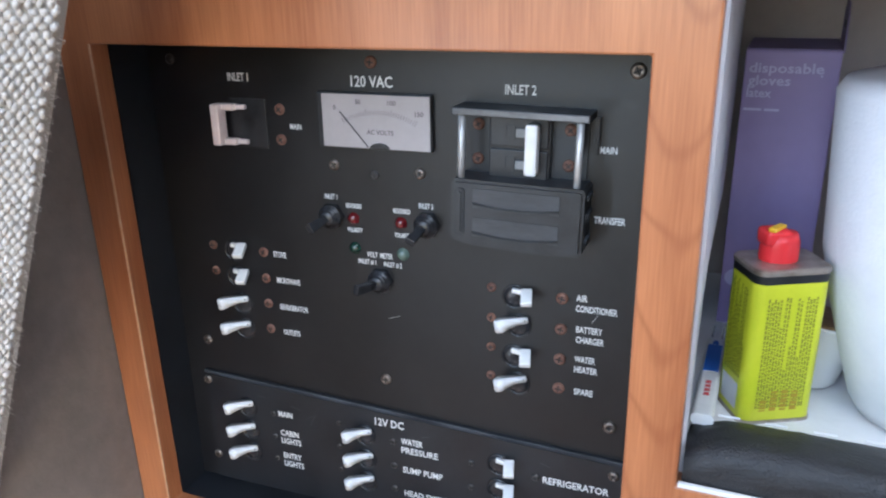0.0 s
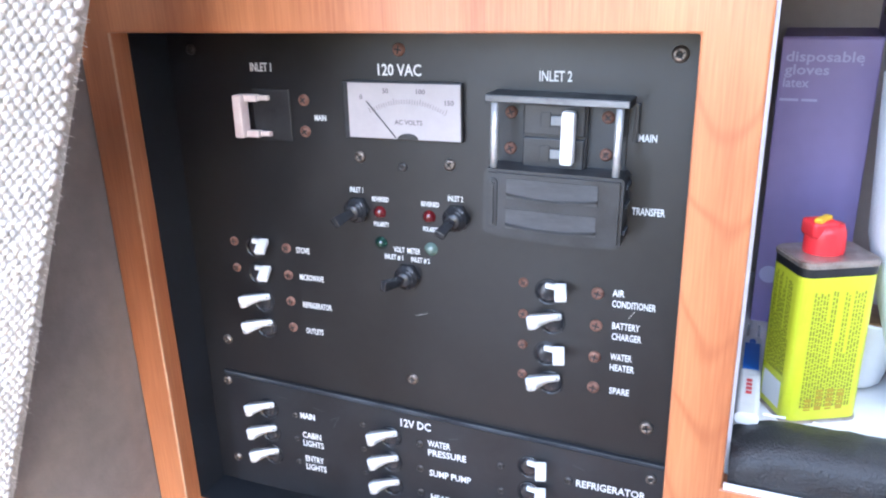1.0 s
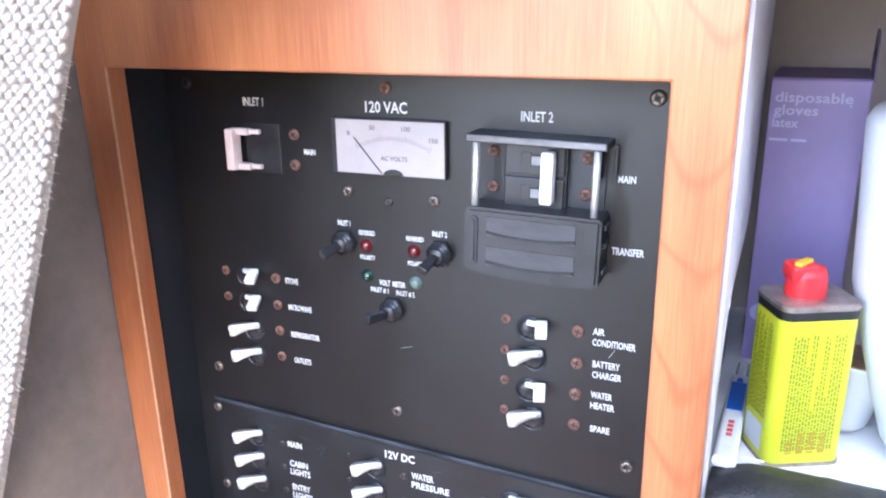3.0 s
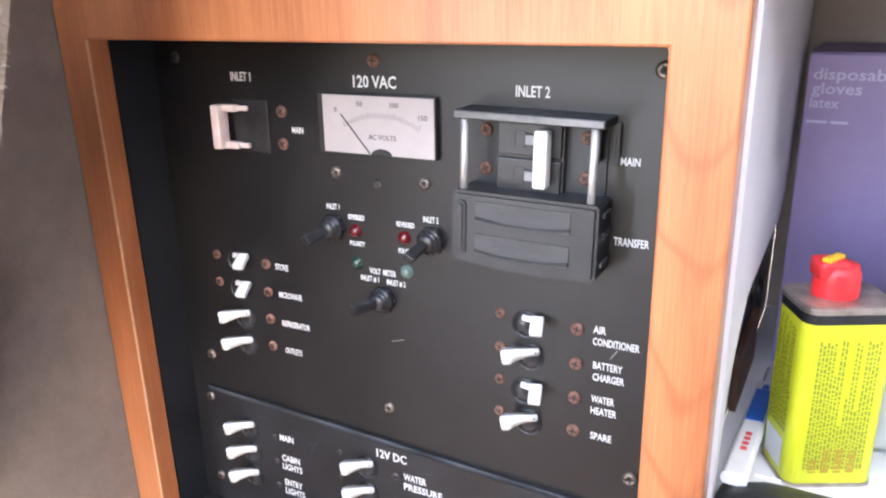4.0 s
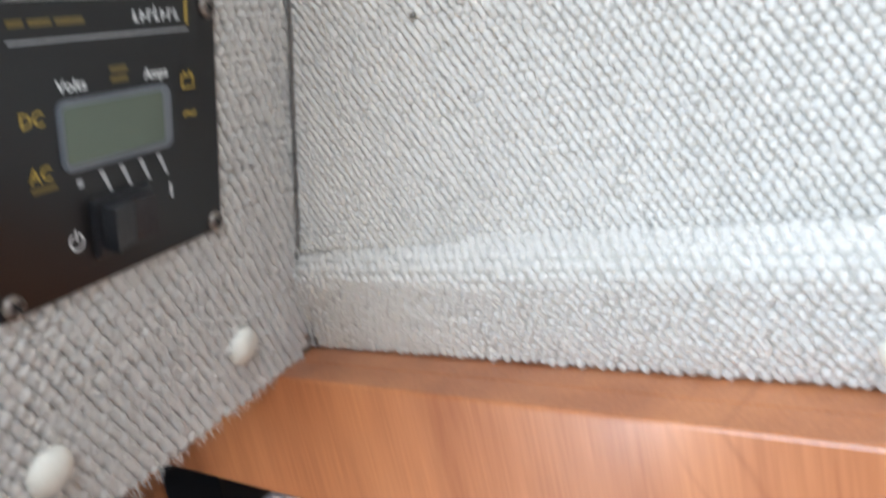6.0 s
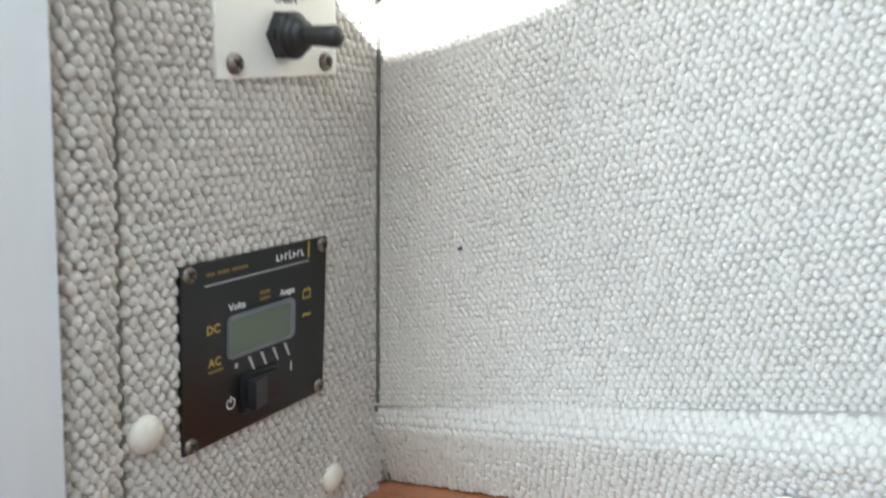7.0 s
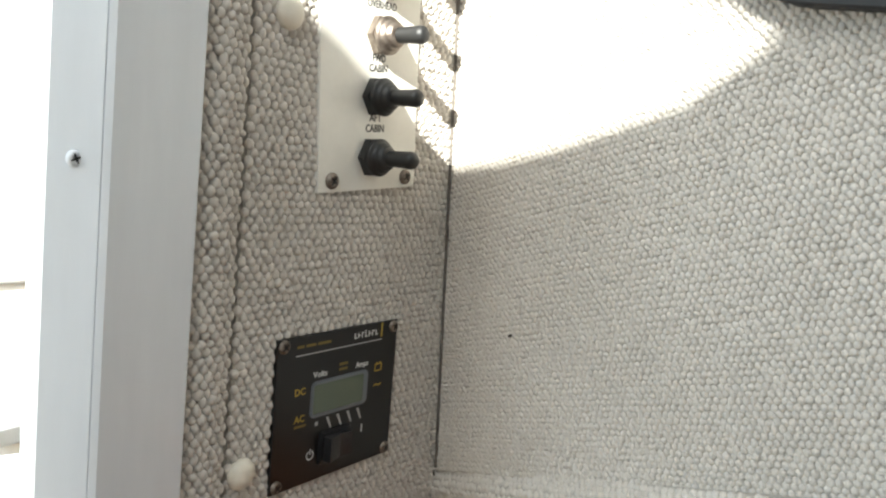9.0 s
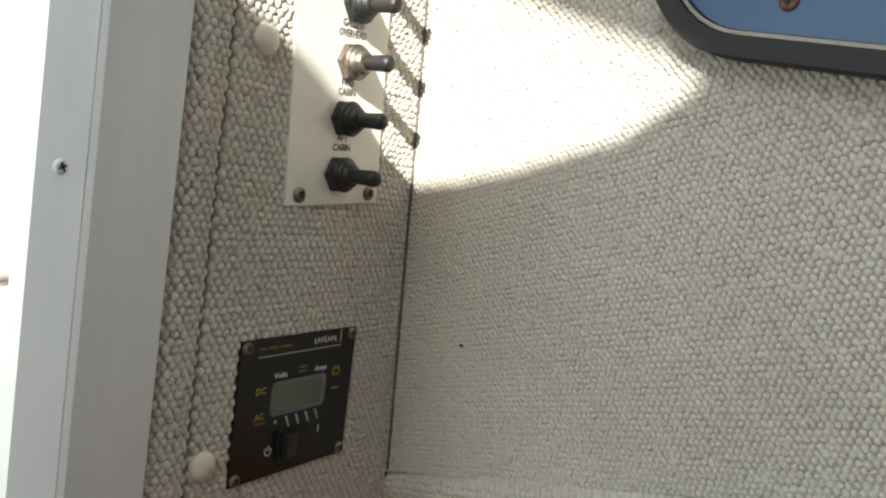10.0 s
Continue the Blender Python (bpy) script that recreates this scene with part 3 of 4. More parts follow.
def post_loops():
    p = weave(-0.249, -0.2215, 0.56, 1.045, 0.0034, 0.0058, 31)
    pts = np.stack([p[:, 0] + 0.456 * (p[:, 1] - 1.0), -0.1095 + 0.7 * (p[:, 0] + 0.2225), p[:, 1]], 1)
    return loops(pts, np.tile((0.553, -0.790, -0.264), (len(p), 1)), np.tile((0.415, 0.0, 0.91), (len(p), 1)), 0.0016, 0.0023, 0.0017, 32)


tagged(part("carpet", post_loops(), CARPET, post), "", "", "", "stuff")
up = Vector((0.456, 0, 1)).normalized()
tagged(part("loose_fibres", edge_fuzz(0.50, 700, 8, 0.005), CARPET, post, "", frame_of((-0.2225 + 0.456 * -0.44, -0.106, 0.56), up, (0, -1, 0)) @ Matrix.Rotation(0, 4, "X")), "", "", "", "stuff")
solid("trim_frame_lower", leaning(-0.335, -0.2505, -0.118, -0.1030, 0.55, 1.046), ALU, "aluminium frame beside the lower bulkhead end")

# ---------------------------------------------------------------- round cream buttons on the carpet
BUTTON = to_mesh("carpet_button", lathe([(0.0062, 0), (0.0068, 0.0012), (0.0064, 0.0026), (0.0048, 0.0042), (0.0024, 0.0050), (0, 0.0052)], 24), CREAM)
for p in BUTTON.polygons:
    p.use_smooth = True


def button(m):
    ob = new("carpet_button", BUTTON)
    ob.matrix_world = m
    return tagged(ob, "round cream plastic cap pressed into the carpet", "button", "caps in the carpet")


for s, v in ((-0.0174, -0.0252), (-0.0965, -0.0246), (-0.1195, 0.0340), (-0.1107, 0.2202)):
    button(LEFT @ Matrix.Translation((s, v, -0.0022)))
button(frame_of((0.0325, 0.0190, 1.0700), (1, 0, 0), (0, -0.915, -0.40)) @ Matrix.Translation((0, 0, 0.001)))

# ---------------------------------------------------------------- round-cornered port in the cabin side
port = thing("window_1", BACK @ Matrix.Translation((0.1575, 0.2030, 0)) @ Matrix.Rotation(radians(-25), 4, "Z"), "blue tinted port with black gasket in the cabin side", "port window", kind="structure")


def ring(w, h, r, t, z0, z1):
    outer, inner = rounded(w, h, r, 10), rounded(w - 2 * t, h - 2 * t, r - t, 10)
    bm = bmesh.new()
    rows = [[bm.verts.new((x, y, z)) for x, y in loop] for loop, z in ((outer, z0), (outer, z1 - 0.001), (rounded(w - 0.002, h - 0.002, r - 0.001, 10), z1), (inner, z1), (inner, z0))]
    n = len(outer)
    for a, b in zip(rows, rows[1:]):
        for i in range(n):
            j = (i + 1) % n
            bm.faces.new((a[i], a[j], b[j], b[i]))
    bmesh.ops.recalc_face_normals(bm, faces=bm.faces[:])
    return bm


part("gasket", ring(0.20, 0.13, 0.045, 0.0085, -0.002, 0.010), GASKET, port, "black rubber gasket")
part("window_frame", ring(0.184, 0.114, 0.037, 0.0025, 0.0, 0.008), RIM, port, "thin tan metal rim")
part("pane", prism(rounded(0.178, 0.108, 0.034, 10), 0.003, 0.0055), BLUETINT, port, "blue tinted acrylic pane")
screw(port, -0.040, -0.0425, 0.0055, 0.0036, RUST, 0.2)

# ---------------------------------------------------------------- unseen cabin shell, added around the camera to enclose the light
solid("floor", box(-1.6, 1.6, -1.6, 0.9, -0.45, -0.40), BROWN, "unseen cabin sole, dark brown to cut bounced light")
solid("ceiling", box(-0.25, 1.10, -0.70, 0.9, 1.80, 1.84), HEADLINER, "unseen pale ceiling added over the cabin")
solid("wall_right", box(1.10, 1.14, -0.912, 0.9, -0.40, 1.84), CABIN, "unseen cabin wall, grey-taupe to cut bounced light")
solid("wall_behind_cabinet", box(-0.60, 1.10, 0.42, 0.46, -0.40, 1.84), HEADLINER, "unseen pale wall added behind the cabinet")


def sun_mask_wall():
    """Unseen wall added behind the camera; its hole shapes the sun patch."""
    hole = [(0.58, 1.682), (0.666, 1.680), (0.680, 1.677), (0.697, 1.6710), (0.740, 1.6665), (0.779, 1.6648), (0.846, 1.6669), (0.899, 1.6825), (0.879, 1.7011), (0.8355, 1.7302), (0.76, 1.785), (0.58, 1.785)]
    outer = [(0.15, -0.40), (1.10, -0.40), (1.10, 1.84), (0.15, 1.84)]
    bm = bmesh.new()
    edges = []
    for loop in (outer, hole):
        vs = [bm.verts.new((x, -0.90, z)) for x, z in loop]
        edges += [bm.edges.new((vs[i], vs[(i + 1) % len(vs)])) for i in range(len(vs))]
    bmesh.ops.triangle_fill(bm, use_beauty=True, edges=edges)
    out = bmesh.ops.extrude_face_region(bm, geom=bm.faces[:])
    bmesh.ops.translate(bm, vec=(0, -0.012, 0), verts=[v for v in out["geom"] if isinstance(v, bmesh.types.BMVert)])
    bmesh.ops.recalc_face_normals(bm, faces=bm.faces[:])
    return bm


solid("wall_sun_mask", sun_mask_wall(), CABIN, "unseen grey-taupe wall with a hole that shapes the sun patch")
# the white cockpit outside the companionway
solid("backdrop_cockpit", box(-1.9, -1.2, -1.6, 1.2, -0.40, 2.2), GELCOAT, "white sunlit gelcoat of the cockpit")
cock = thing("cockpit_moulding", pose(-0.98, 0.08, 1.18, 0, 0, 12), "white moulded cockpit coaming in full sun", "moulding")
part("coaming", box(-0.09, 0.09, -0.36, 0.36, -1.0, 0.13, 0.03, 4), GELCOAT, cock)
part("rim", box(-0.10, 0.11, -0.39, 0.39, 0.116, 0.16, 0.012, 3), GELCOAT, cock)
latch_m = LEFT.inverted() @ pose(-0.2560, -0.1640, 1.1580, 0, 0, 40)
latch = part("latch", prism(rounded(0.040, 0.018, 0.005), -0.010, 0.009, 0.002), WHITEPL, door_frame, "small white latch outside", latch_m)
part("latch_arm", box(-0.010, 0.010, -0.055, -0.008, -0.004, 0.004, 0.001), WHITEPL, latch)

# ---------------------------------------------------------------- 120 volt panel
ac = thing("mains_switch_panel", PANEL, "black 120 volt panel with white breaker levers and rusty screws", "switch panel")


def P(x, z):
    return x + 0.15, z - 0.9


part("face_plate", box(-0.1665, 0.1500, -0.2155, 0.1005, -0.003, 0.0, 0.0004), BLACK, ac, "black powder-coated plate")
# wide scuffs
for x, z, r, k in ((-0.150, 0.834, 0.3, 0.008), (-0.0275, 0.850, 1.0, 0.006), (-0.245, 0.752, 0.6, 0.012)):
    u, v = P(x, z)
    part("scratch", box(-k / 2, k / 2, -0.00012, 0.00012, 0.0, 0.00008), GREYPRINT, ac, "pale scratch", Matrix.Translation((u, v, 0.0001)) @ Matrix.Rotation(r, 4, "Z"))


def lever_mesh():
    """A breaker lever: thin tail over the pivot, fat raised head (towards -x)."""
    prof = [(0.0060, 0.0012), (0.0066, 0.0034), (-0.0004, 0.0056), (-0.0054, 0.0098), (-0.0076, 0.0128), (-0.0116, 0.0130), (-0.0132, 0.0108), (-0.0122, 0.0060), (-0.0070, 0.0036), (-0.0020, 0.0014)]
    wide = [0.0019, 0.0019, 0.0022, 0.0031, 0.0037, 0.0038, 0.0038, 0.0036, 0.0030, 0.0022]
    bm = bmesh.new()
    a = [bm.verts.new((x, -w, z)) for (x, z), w in zip(prof, wide)]
    b = [bm.verts.new((x, w, z)) for (x, z), w in zip(prof, wide)]
    n = len(prof)
    bm.faces.new(a)
    bm.faces.new(b[::-1])
    for i in range(n):
        j = (i + 1) % n
        bm.faces.new((a[i], b[i], b[j], a[j]))
    bmesh.ops.recalc_face_normals(bm, faces=bm.faces[:])
    bmesh.ops.bevel(bm, geom=bm.edges[:], offset=0.0006, segments=2, affect="EDGES")
    return bm


LEVER = to_mesh("lever", lever_mesh(), WHITEPL)
for p in LEVER.polygons:
    p.use_smooth = True


def off_lever_mesh():
    """The same lever thrown over: short tail, head standing out and down."""
    tail = box(-0.0012, 0.0085, -0.0015, 0.0017, 0.0012, 0.0040, 0.0006)
    for v in tail.verts:
        v.co.z += 0.25 * max(0.0, v.co.x)
    out = Vector((0.0028, -0.0064, 0.0118)).normalized()
    head = box(-0.0037, 0.0037, -0.0020, 0.0020, 0.0, 0.0128, 0.0008)
    turn = Matrix.Translation((0.0082, 0.0012, 0.0022)) @ frame_of((0, 0, 0), (1, 0, -out.x / out.z), out)
    return join(tail, moved(head, turn))


LEVER_BACK = to_mesh("lever", off_lever_mesh(), WHITEPL)
for p in LEVER_BACK.polygons:
    p.use_smooth = True
DISC = to_mesh("breaker", lathe([(0.0076, 0), (0.0076, 0.0007), (0.0071, 0.0010), (0.0069, 0.0002), (0.0064, 0.0002), (0.0062, 0.0012), (0.0040, 0.0019), (0, 0.0021)], 28), BREAKERPL)
DOT = to_mesh("pivot_mark", lathe([(0.0006, 0), (0.0005, 0.0003), (0, 0.0003)], 8), BLACKPRINT)
LEVER_ON = Matrix.Translation((0.0, 0.0040, 0.0)) @ Matrix.Rotation(radians(9), 4, "Z") @ Matrix.Diagonal((0.92, 0.98, 1.0, 1.0))


def breaker(parent, x, z, flip=False, w=0.0, dx=0.003, dz=-0.0037):
    u, v = P(x + dx, z + dz)
    d = part("breaker", DISC, BREAKERPL, parent, "", Matrix.Translation((u, v, w)), True)
    part("lever", LEVER_BACK if flip else LEVER, WHITEPL, d, "white plastic lever", Matrix.Translation((0.0, 0.0044, 0.0)) @ Matrix.Scale(0.87, 4) if flip else LEVER_ON)
    if not flip:
        part("pivot_mark", DOT, BLACKPRINT, d, "", LEVER_ON @ Matrix.Translation((0.0046, 0.0, 0.0038)))
    return d


ROW_Z = [0.8605, 0.8415, 0.8225, 0.8035]
for z, flip in zip(ROW_Z, (True, False, True, False)):
    breaker(ac, -0.0725, z, flip, 0.0, *((-0.0010, -0.0024) if flip else (0.0017, -0.0012)))
    screw(ac, *P(-0.0876, z + 0.0015), 0, 0.0028, RUST, z * 50)
    screw(ac, *P(-0.0462, z), 0, 0.0035, RUST, z * 80)
for z, flip in zip([0.8670, 0.8490, 0.8312, 0.8130], (True, True, False, False)):
    breaker(ac, -0.2610, z, flip, 0.0, *((-0.0015, -0.0012) if flip else (0.0004, -0.0027)))
    screw(ac, *P(-0.2405, z), 0, 0.0032, RUST, z * 70)
    if flip:
        screw(ac, *P(-0.2790, z + 0.001), 0, 0.0030, RUST, z * 40)


def label(parent, text, x, z, height, width, align="LEFT", w=0.0001, material=None):
    u, v = P(x, z)
    letters(text, height, width, material or PRINT, parent, u, v - height / 2, w, align)


for text, x, z, h, w, al in (
        ("120 VAC", -0.1588, 0.9773, 0.0066, 0.0290, "CENTER"), ("INLET 2", -0.0724, 0.9755, 0.0056, 0.0190, "CENTER"), ("INLET 1", -0.2471, 0.9776, 0.0052, 0.0160, "CENTER"),
        ("MAIN", -0.2097, 0.9494, 0.0036, 0.0085, "CENTER"), ("MAIN", -0.0251, 0.9460, 0.0040, 0.0100, "CENTER"), ("TRANSFER", -0.0225, 0.9081, 0.0042, 0.0185, "CENTER"),
        ("INLET 1", -0.1890, 0.9082, 0.0034, 0.0095, "CENTER"), ("INLET 2", -0.1274, 0.9073, 0.0034, 0.0100, "CENTER"),
        ("REVERSED", -0.1739, 0.9035, 0.0030, 0.0118, "CENTER"), ("POLARITY", -0.1739, 0.8884, 0.0030, 0.0110, "CENTER"),
        ("REVERSED", -0.1428, 0.9029, 0.0030, 0.0122, "CENTER"), ("POLARITY", -0.1425, 0.8880, 0.0030, 0.0112, "CENTER"),
        ("VOLT  METER", -0.1582, 0.8737, 0.0036, 0.0190, "CENTER"), ("INLET # 1", -0.1668, 0.8688, 0.0033, 0.0132, "CENTER"), ("INLET # 2", -0.1498, 0.8685, 0.0033, 0.0132, "CENTER"),
        ("AIR", -0.0382, 0.8618, 0.0042, 0.0070, "LEFT"), ("CONDITIONER", -0.0382, 0.8555, 0.0042, 0.0258, "LEFT"),
        ("BATTERY", -0.0375, 0.8427, 0.0042, 0.0165, "LEFT"), ("CHARGER", -0.0375, 0.8363, 0.0042, 0.0178, "LEFT"),
        ("WATER", -0.0376, 0.8240, 0.0042, 0.0130, "LEFT"), ("HEATER", -0.0376, 0.8175, 0.0042, 0.0148, "LEFT"), ("SPARE", -0.0372, 0.8030, 0.0042, 0.0122, "LEFT"),
        ("STOVE", -0.2335, 0.8664, 0.0040, 0.0105, "LEFT"), ("MICROWAVE", -0.2325, 0.8487, 0.0040, 0.0190, "LEFT"),
        ("REFRIGERATOR", -0.2318, 0.8300, 0.0040, 0.0232, "LEFT"), ("OUTLETS", -0.2310, 0.8120, 0.0040, 0.0140, "LEFT")):
    label(ac, text, x, z, h * 0.92, w * 0.89, al)

for x, z, r, m in ((-0.2948, 0.9872, 0.0032, DARKSTEEL), (-0.1586, 0.9880, 0.0036, RUST), (-0.0126, 0.9867, 0.0042, STEEL), (-0.2930, 0.7968, 0.0034, STEEL),
                   (-0.1574, 0.7897, 0.0036, STEEL), (-0.0155, 0.7833, 0.0040, STEEL), (-0.2197, 0.9593, 0.0034, RUST), (-0.2201, 0.9411, 0.0034, RUST),
                   (-0.1852, 0.9279, 0.0034, STEEL), (-0.1305, 0.9264, 0.0034, STEEL), (-0.1588, 0.9235, 0.0028, DARKSTEEL)):
    screw(ac, *P(x, z), 0, r, m, x * 90)

# indicator lamps
LAMP = lathe([(0.0040, 0), (0.0040, 0.0008), (0.0032, 0.0012), (0.0030, 0.0022), (0.0018, 0.0031), (0, 0.0034)], 18)
LAMPS = {}
for x, z, m in ((-0.1745, 0.8956, REDLENS), (-0.1435, 0.8955, REDLENS), (-0.1745, 0.8769, GREENLENS), (-0.1428, 0.8761, PALELENS)):
    if m.name not in LAMPS:
        LAMPS[m.name] = to_mesh("indicator_lamp", LAMP.copy(), m)
    u, v = P(x, z)
    part("indicator_lamp", LAMPS[m.name], m, ac, "small round indicator lens", Matrix.Translation((u, v, 0)), True)
LAMP.free()


def toggle(parent, m, aim, scale=1.0, boot=None, cap=None, reach=1.0, paddle=False):
    """A booted toggle: hex nut, ribbed collar, bat or paddle lever along aim."""
    nut = part("toggle_switch", prism([(0.0076 * math.cos(a), 0.0076 * math.sin(a)) for a in [math.pi / 3 * k for k in range(6)]], 0, 0.0034, 0.0006), boot, parent, "", m @ Matrix.Scale(scale, 4))
    part("collar", lathe([(0.0068, 0.0030), (0.0070, 0.0044), (0.0066, 0.0050), (0.0056, 0.0051), (0.0057, 0.0062), (0.0053, 0.0068), (0.0045, 0.0069), (0.0046, 0.0080), (0.0041, 0.0087), (0.0032, 0.0092), (0, 0.0094)], 24), boot, nut, "", None, True)
    d = Vector(aim).normalized()
    if paddle:
        lev = box(-0.0029, 0.0029, -0.0019, 0.0019, 0.0, 0.0165, 0.0007)
        for v in lev.verts:
            v.co.x *= 0.72 + 0.28 * v.co.z / 0.0165
    else:
        lev = lathe([(0.0030, 0), (0.0029, 0.003), (0.0031, 0.0095), (0.0033, 0.0120), (0.0030, 0.0136), (0.0020, 0.0146), (0, 0.0149)], 18)
    part("bat_lever", lev, cap or boot, nut, "", Matrix.Translation((0, 0, 0.0068)) @ d.to_track_quat("Z", "Y").to_matrix().to_4x4() @ Matrix.Diagonal((1, 1, reach, 1)), not paddle)
    return nut


for x, z, aim in ((-0.1885, 0.8965, (-0.16, -0.12, 1)), (-0.1265, 0.8965, (-0.10, -0.20, 1)), (-0.1578, 0.8580, (-0.36, 0.06, 1))):
    u, v = P(x, z)
    toggle(ac, Matrix.Translation((u, v, 0)), aim, 1.06, BREAKERPL, paddle=True)

# volt meter
meter = part("volt_meter", box(-0.0355, 0.0355, -0.0160, 0.0160, 0.0, 0.0042, 0.0010), BLACKPL, ac, "white-faced volt meter", Matrix.Translation((*P(-0.1570, 0.9553), 0)))
part("meter_card", box(-0.0318, 0.0348, -0.0152, 0.0152, 0.0040, 0.0046, 0.0003), METERFACE, meter, "white dial card")
for k in range(31):
    a = radians(119 - 58 * k / 30)
    long = k % 10 == 0
    r0, r1 = 0.0448, 0.0448 + (0.0034 if long else 0.0024)
    t = part("tick", box(r0, r1, -0.00012, 0.00012, 0.0046, 0.00472), DIALPRINT, meter, "", Matrix.Translation((0.0040, -0.0405, 0)) @ Matrix.Rotation(a, 4, "Z"))
for text, ax, ay in (("0", -0.0236, 0.0062), ("50", -0.0086, 0.0098), ("100", 0.0122, 0.0098), ("150", 0.0286, 0.0042)):
    letters(text, 0.0026, 0.0017 * len(text), DIALPRINT, meter, ax, ay, 0.0047, "CENTER", "dial_number")
letters("AC VOLTS", 0.0026, 0.0165, DIALPRINT, meter, 0.0045, -0.0070, 0.0047, "CENTER", "dial_lettering")
part("needle", box(0, 0.0262, -0.00026, 0.00026, 0.0050, 0.0053), BLACKPRINT, meter, "thin black needle", Matrix.Translation((-0.0030, -0.0145, 0)) @ Matrix.Rotation(radians(131), 4, "Z"))
part("needle_hub", prism([(0.0060 * math.cos(a), 0.0032 * math.sin(a)) for a in [math.pi * k / 10 for k in range(11)]], 0.0046, 0.0060, 0.0004), BLACKPL, meter, "", Matrix.Translation((0.0040, -0.0150, 0)))

# inlet 1 breaker with its pale yoke
in1 = part("inlet_breaker", box(-0.0050, 0.0200, -0.0150, 0.0150, 0, 0.0012, 0.0005), BLACKPL, ac, "black double breaker body", Matrix.Translation((*P(-0.2490, 0.9500), 0)))
yoke = join(box(-0.0118, -0.0060, -0.0125, 0.0125, 0.0040, 0.0125, 0.0012), box(-0.0080, 0.0020, 0.0085, 0.0125, 0.0036, 0.0085, 0.0008), box(-0.0080, 0.0020, -0.0125, -0.0085, 0.0036, 0.0085, 0.0008))
part("breaker_yoke", yoke, PINKPL, in1, "aged pinkish white double lever")
for s in (0.0105, -0.0105):
    part("lever_tail", box(0.0015, 0.0085, s - 0.0014, s + 0.0014, 0.0032, 0.0060, 0.0006), PINKPL, in1)

# inlet 2 breaker behind the sliding interlock
slide = part("transfer_interlock", box(-0.0360, 0.0362, -0.0012, 0.0028, 0.0, 0.0205, 0.0008), BLACKPL, ac, "black sliding interlock with two steel rods", Matrix.Translation((*P(-0.0680, 0.9648), 0)) @ Matrix.Rotation(radians(-1.2), 4, "Z"))
part("worn_edge", box(-0.0352, 0.0354, -0.0006, 0.0022, 0.0204, 0.0208), WORNBAR, slide, "worn bare metal edge")
part("back_plate", box(-0.0330, 0.0330, -0.0370, -0.0015, 0.0, 0.0012), BLACK2, slide, "black breaker mounting plate")
part("breaker_body", box(-0.0195, 0.0140, -0.0365, -0.0030, 0.0012, 0.0055, 0.0006), BLACKPL, slide, "black double breaker body")
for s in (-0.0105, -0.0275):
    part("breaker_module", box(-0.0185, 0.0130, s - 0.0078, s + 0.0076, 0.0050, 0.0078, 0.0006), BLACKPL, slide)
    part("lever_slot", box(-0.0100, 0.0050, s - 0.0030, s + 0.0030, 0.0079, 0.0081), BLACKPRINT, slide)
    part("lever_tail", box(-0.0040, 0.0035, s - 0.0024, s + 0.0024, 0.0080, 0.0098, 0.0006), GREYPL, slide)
    # black patch laid in for the shade inside the lever slot
    part("slot_shade", box(-0.0092, -0.0044, s - 0.0040, s + 0.0040, 0.0079, 0.0084, 0.0002), BLACKPL, slide)
part("breaker_yoke", box(0.0026, 0.0092, -0.0315, -0.0045, 0.0090, 0.0170, 0.0016), WHITEPL, slide, "white double lever")
for x, y in ((-0.0268, -0.0085), (-0.0268, -0.0275), (0.0235, -0.0085), (0.0235, -0.0275)):
    screw(slide, x, y, 0.0012, 0.0033, RUST, x * 100)
for x in (-0.0312, 0.0312):
    part("guide_rod", lathe([(0, -0.040), (0.0019, -0.040), (0.0019, 0.0), (0, 0.0)], 14), CHROME, slide, "steel guide rod", Matrix.Translation((x, 0, 0.0172)) @ Matrix.Rotation(-math.pi / 2, 4, "X"), True)
cover = part("slide_cover", prism([(-0.0358, 0.0150), (-0.0340, 0.0176), (0.0345, 0.0176), (0.0358, 0.0160), (0.0358, -0.0168), (0.0340, -0.0186), (0.0180, -0.0197), (-0.0050, -0.0196), (-0.0250, -0.0186), (-0.0345, -0.0168), (-0.0358, -0.0145)], 0.0, 0.0225, 0.0016), BLACKPL, slide, "black ribbed slide block", Matrix.Translation((0.0004, -0.0524, 0)))
for y in (0.0080, -0.0080):
    part("finger_recess", prism([(-0.0240, -0.0048), (0.0225, -0.0048), (0.0225, 0.0056), (-0.0240, 0.0056)], 0.0220, 0.0229), GRIP, cover, "worn grey finger recess", Matrix.Translation((0.0010, y, 0)))
    lip = prism([(-0.0240, -0.0004), (-0.0100, -0.0028), (0.0060, -0.0030), (0.0225, -0.0004), (0.0225, 0.0010), (0.0060, -0.0010), (-0.0100, -0.0008), (-0.0240, 0.0010)], 0.0226, 0.0246, 0.0006)
    part("finger_lip", lip, BLACKPL, cover, "", Matrix.Translation((0.0010, y - 0.0030, 0)))
part("end_slot", prism(rounded(0.0056, 0.0270, 0.0026), 0.0224, 0.0234, 0.0003), BLACK2, cover, "", Matrix.Translation((-0.0305, 0, 0)))
part("end_slot_rib", prism(rounded(0.0030, 0.0235, 0.0014), 0.0232, 0.0243, 0.0005), BLACKPL, cover, "", Matrix.Translation((-0.0305, 0, 0)))

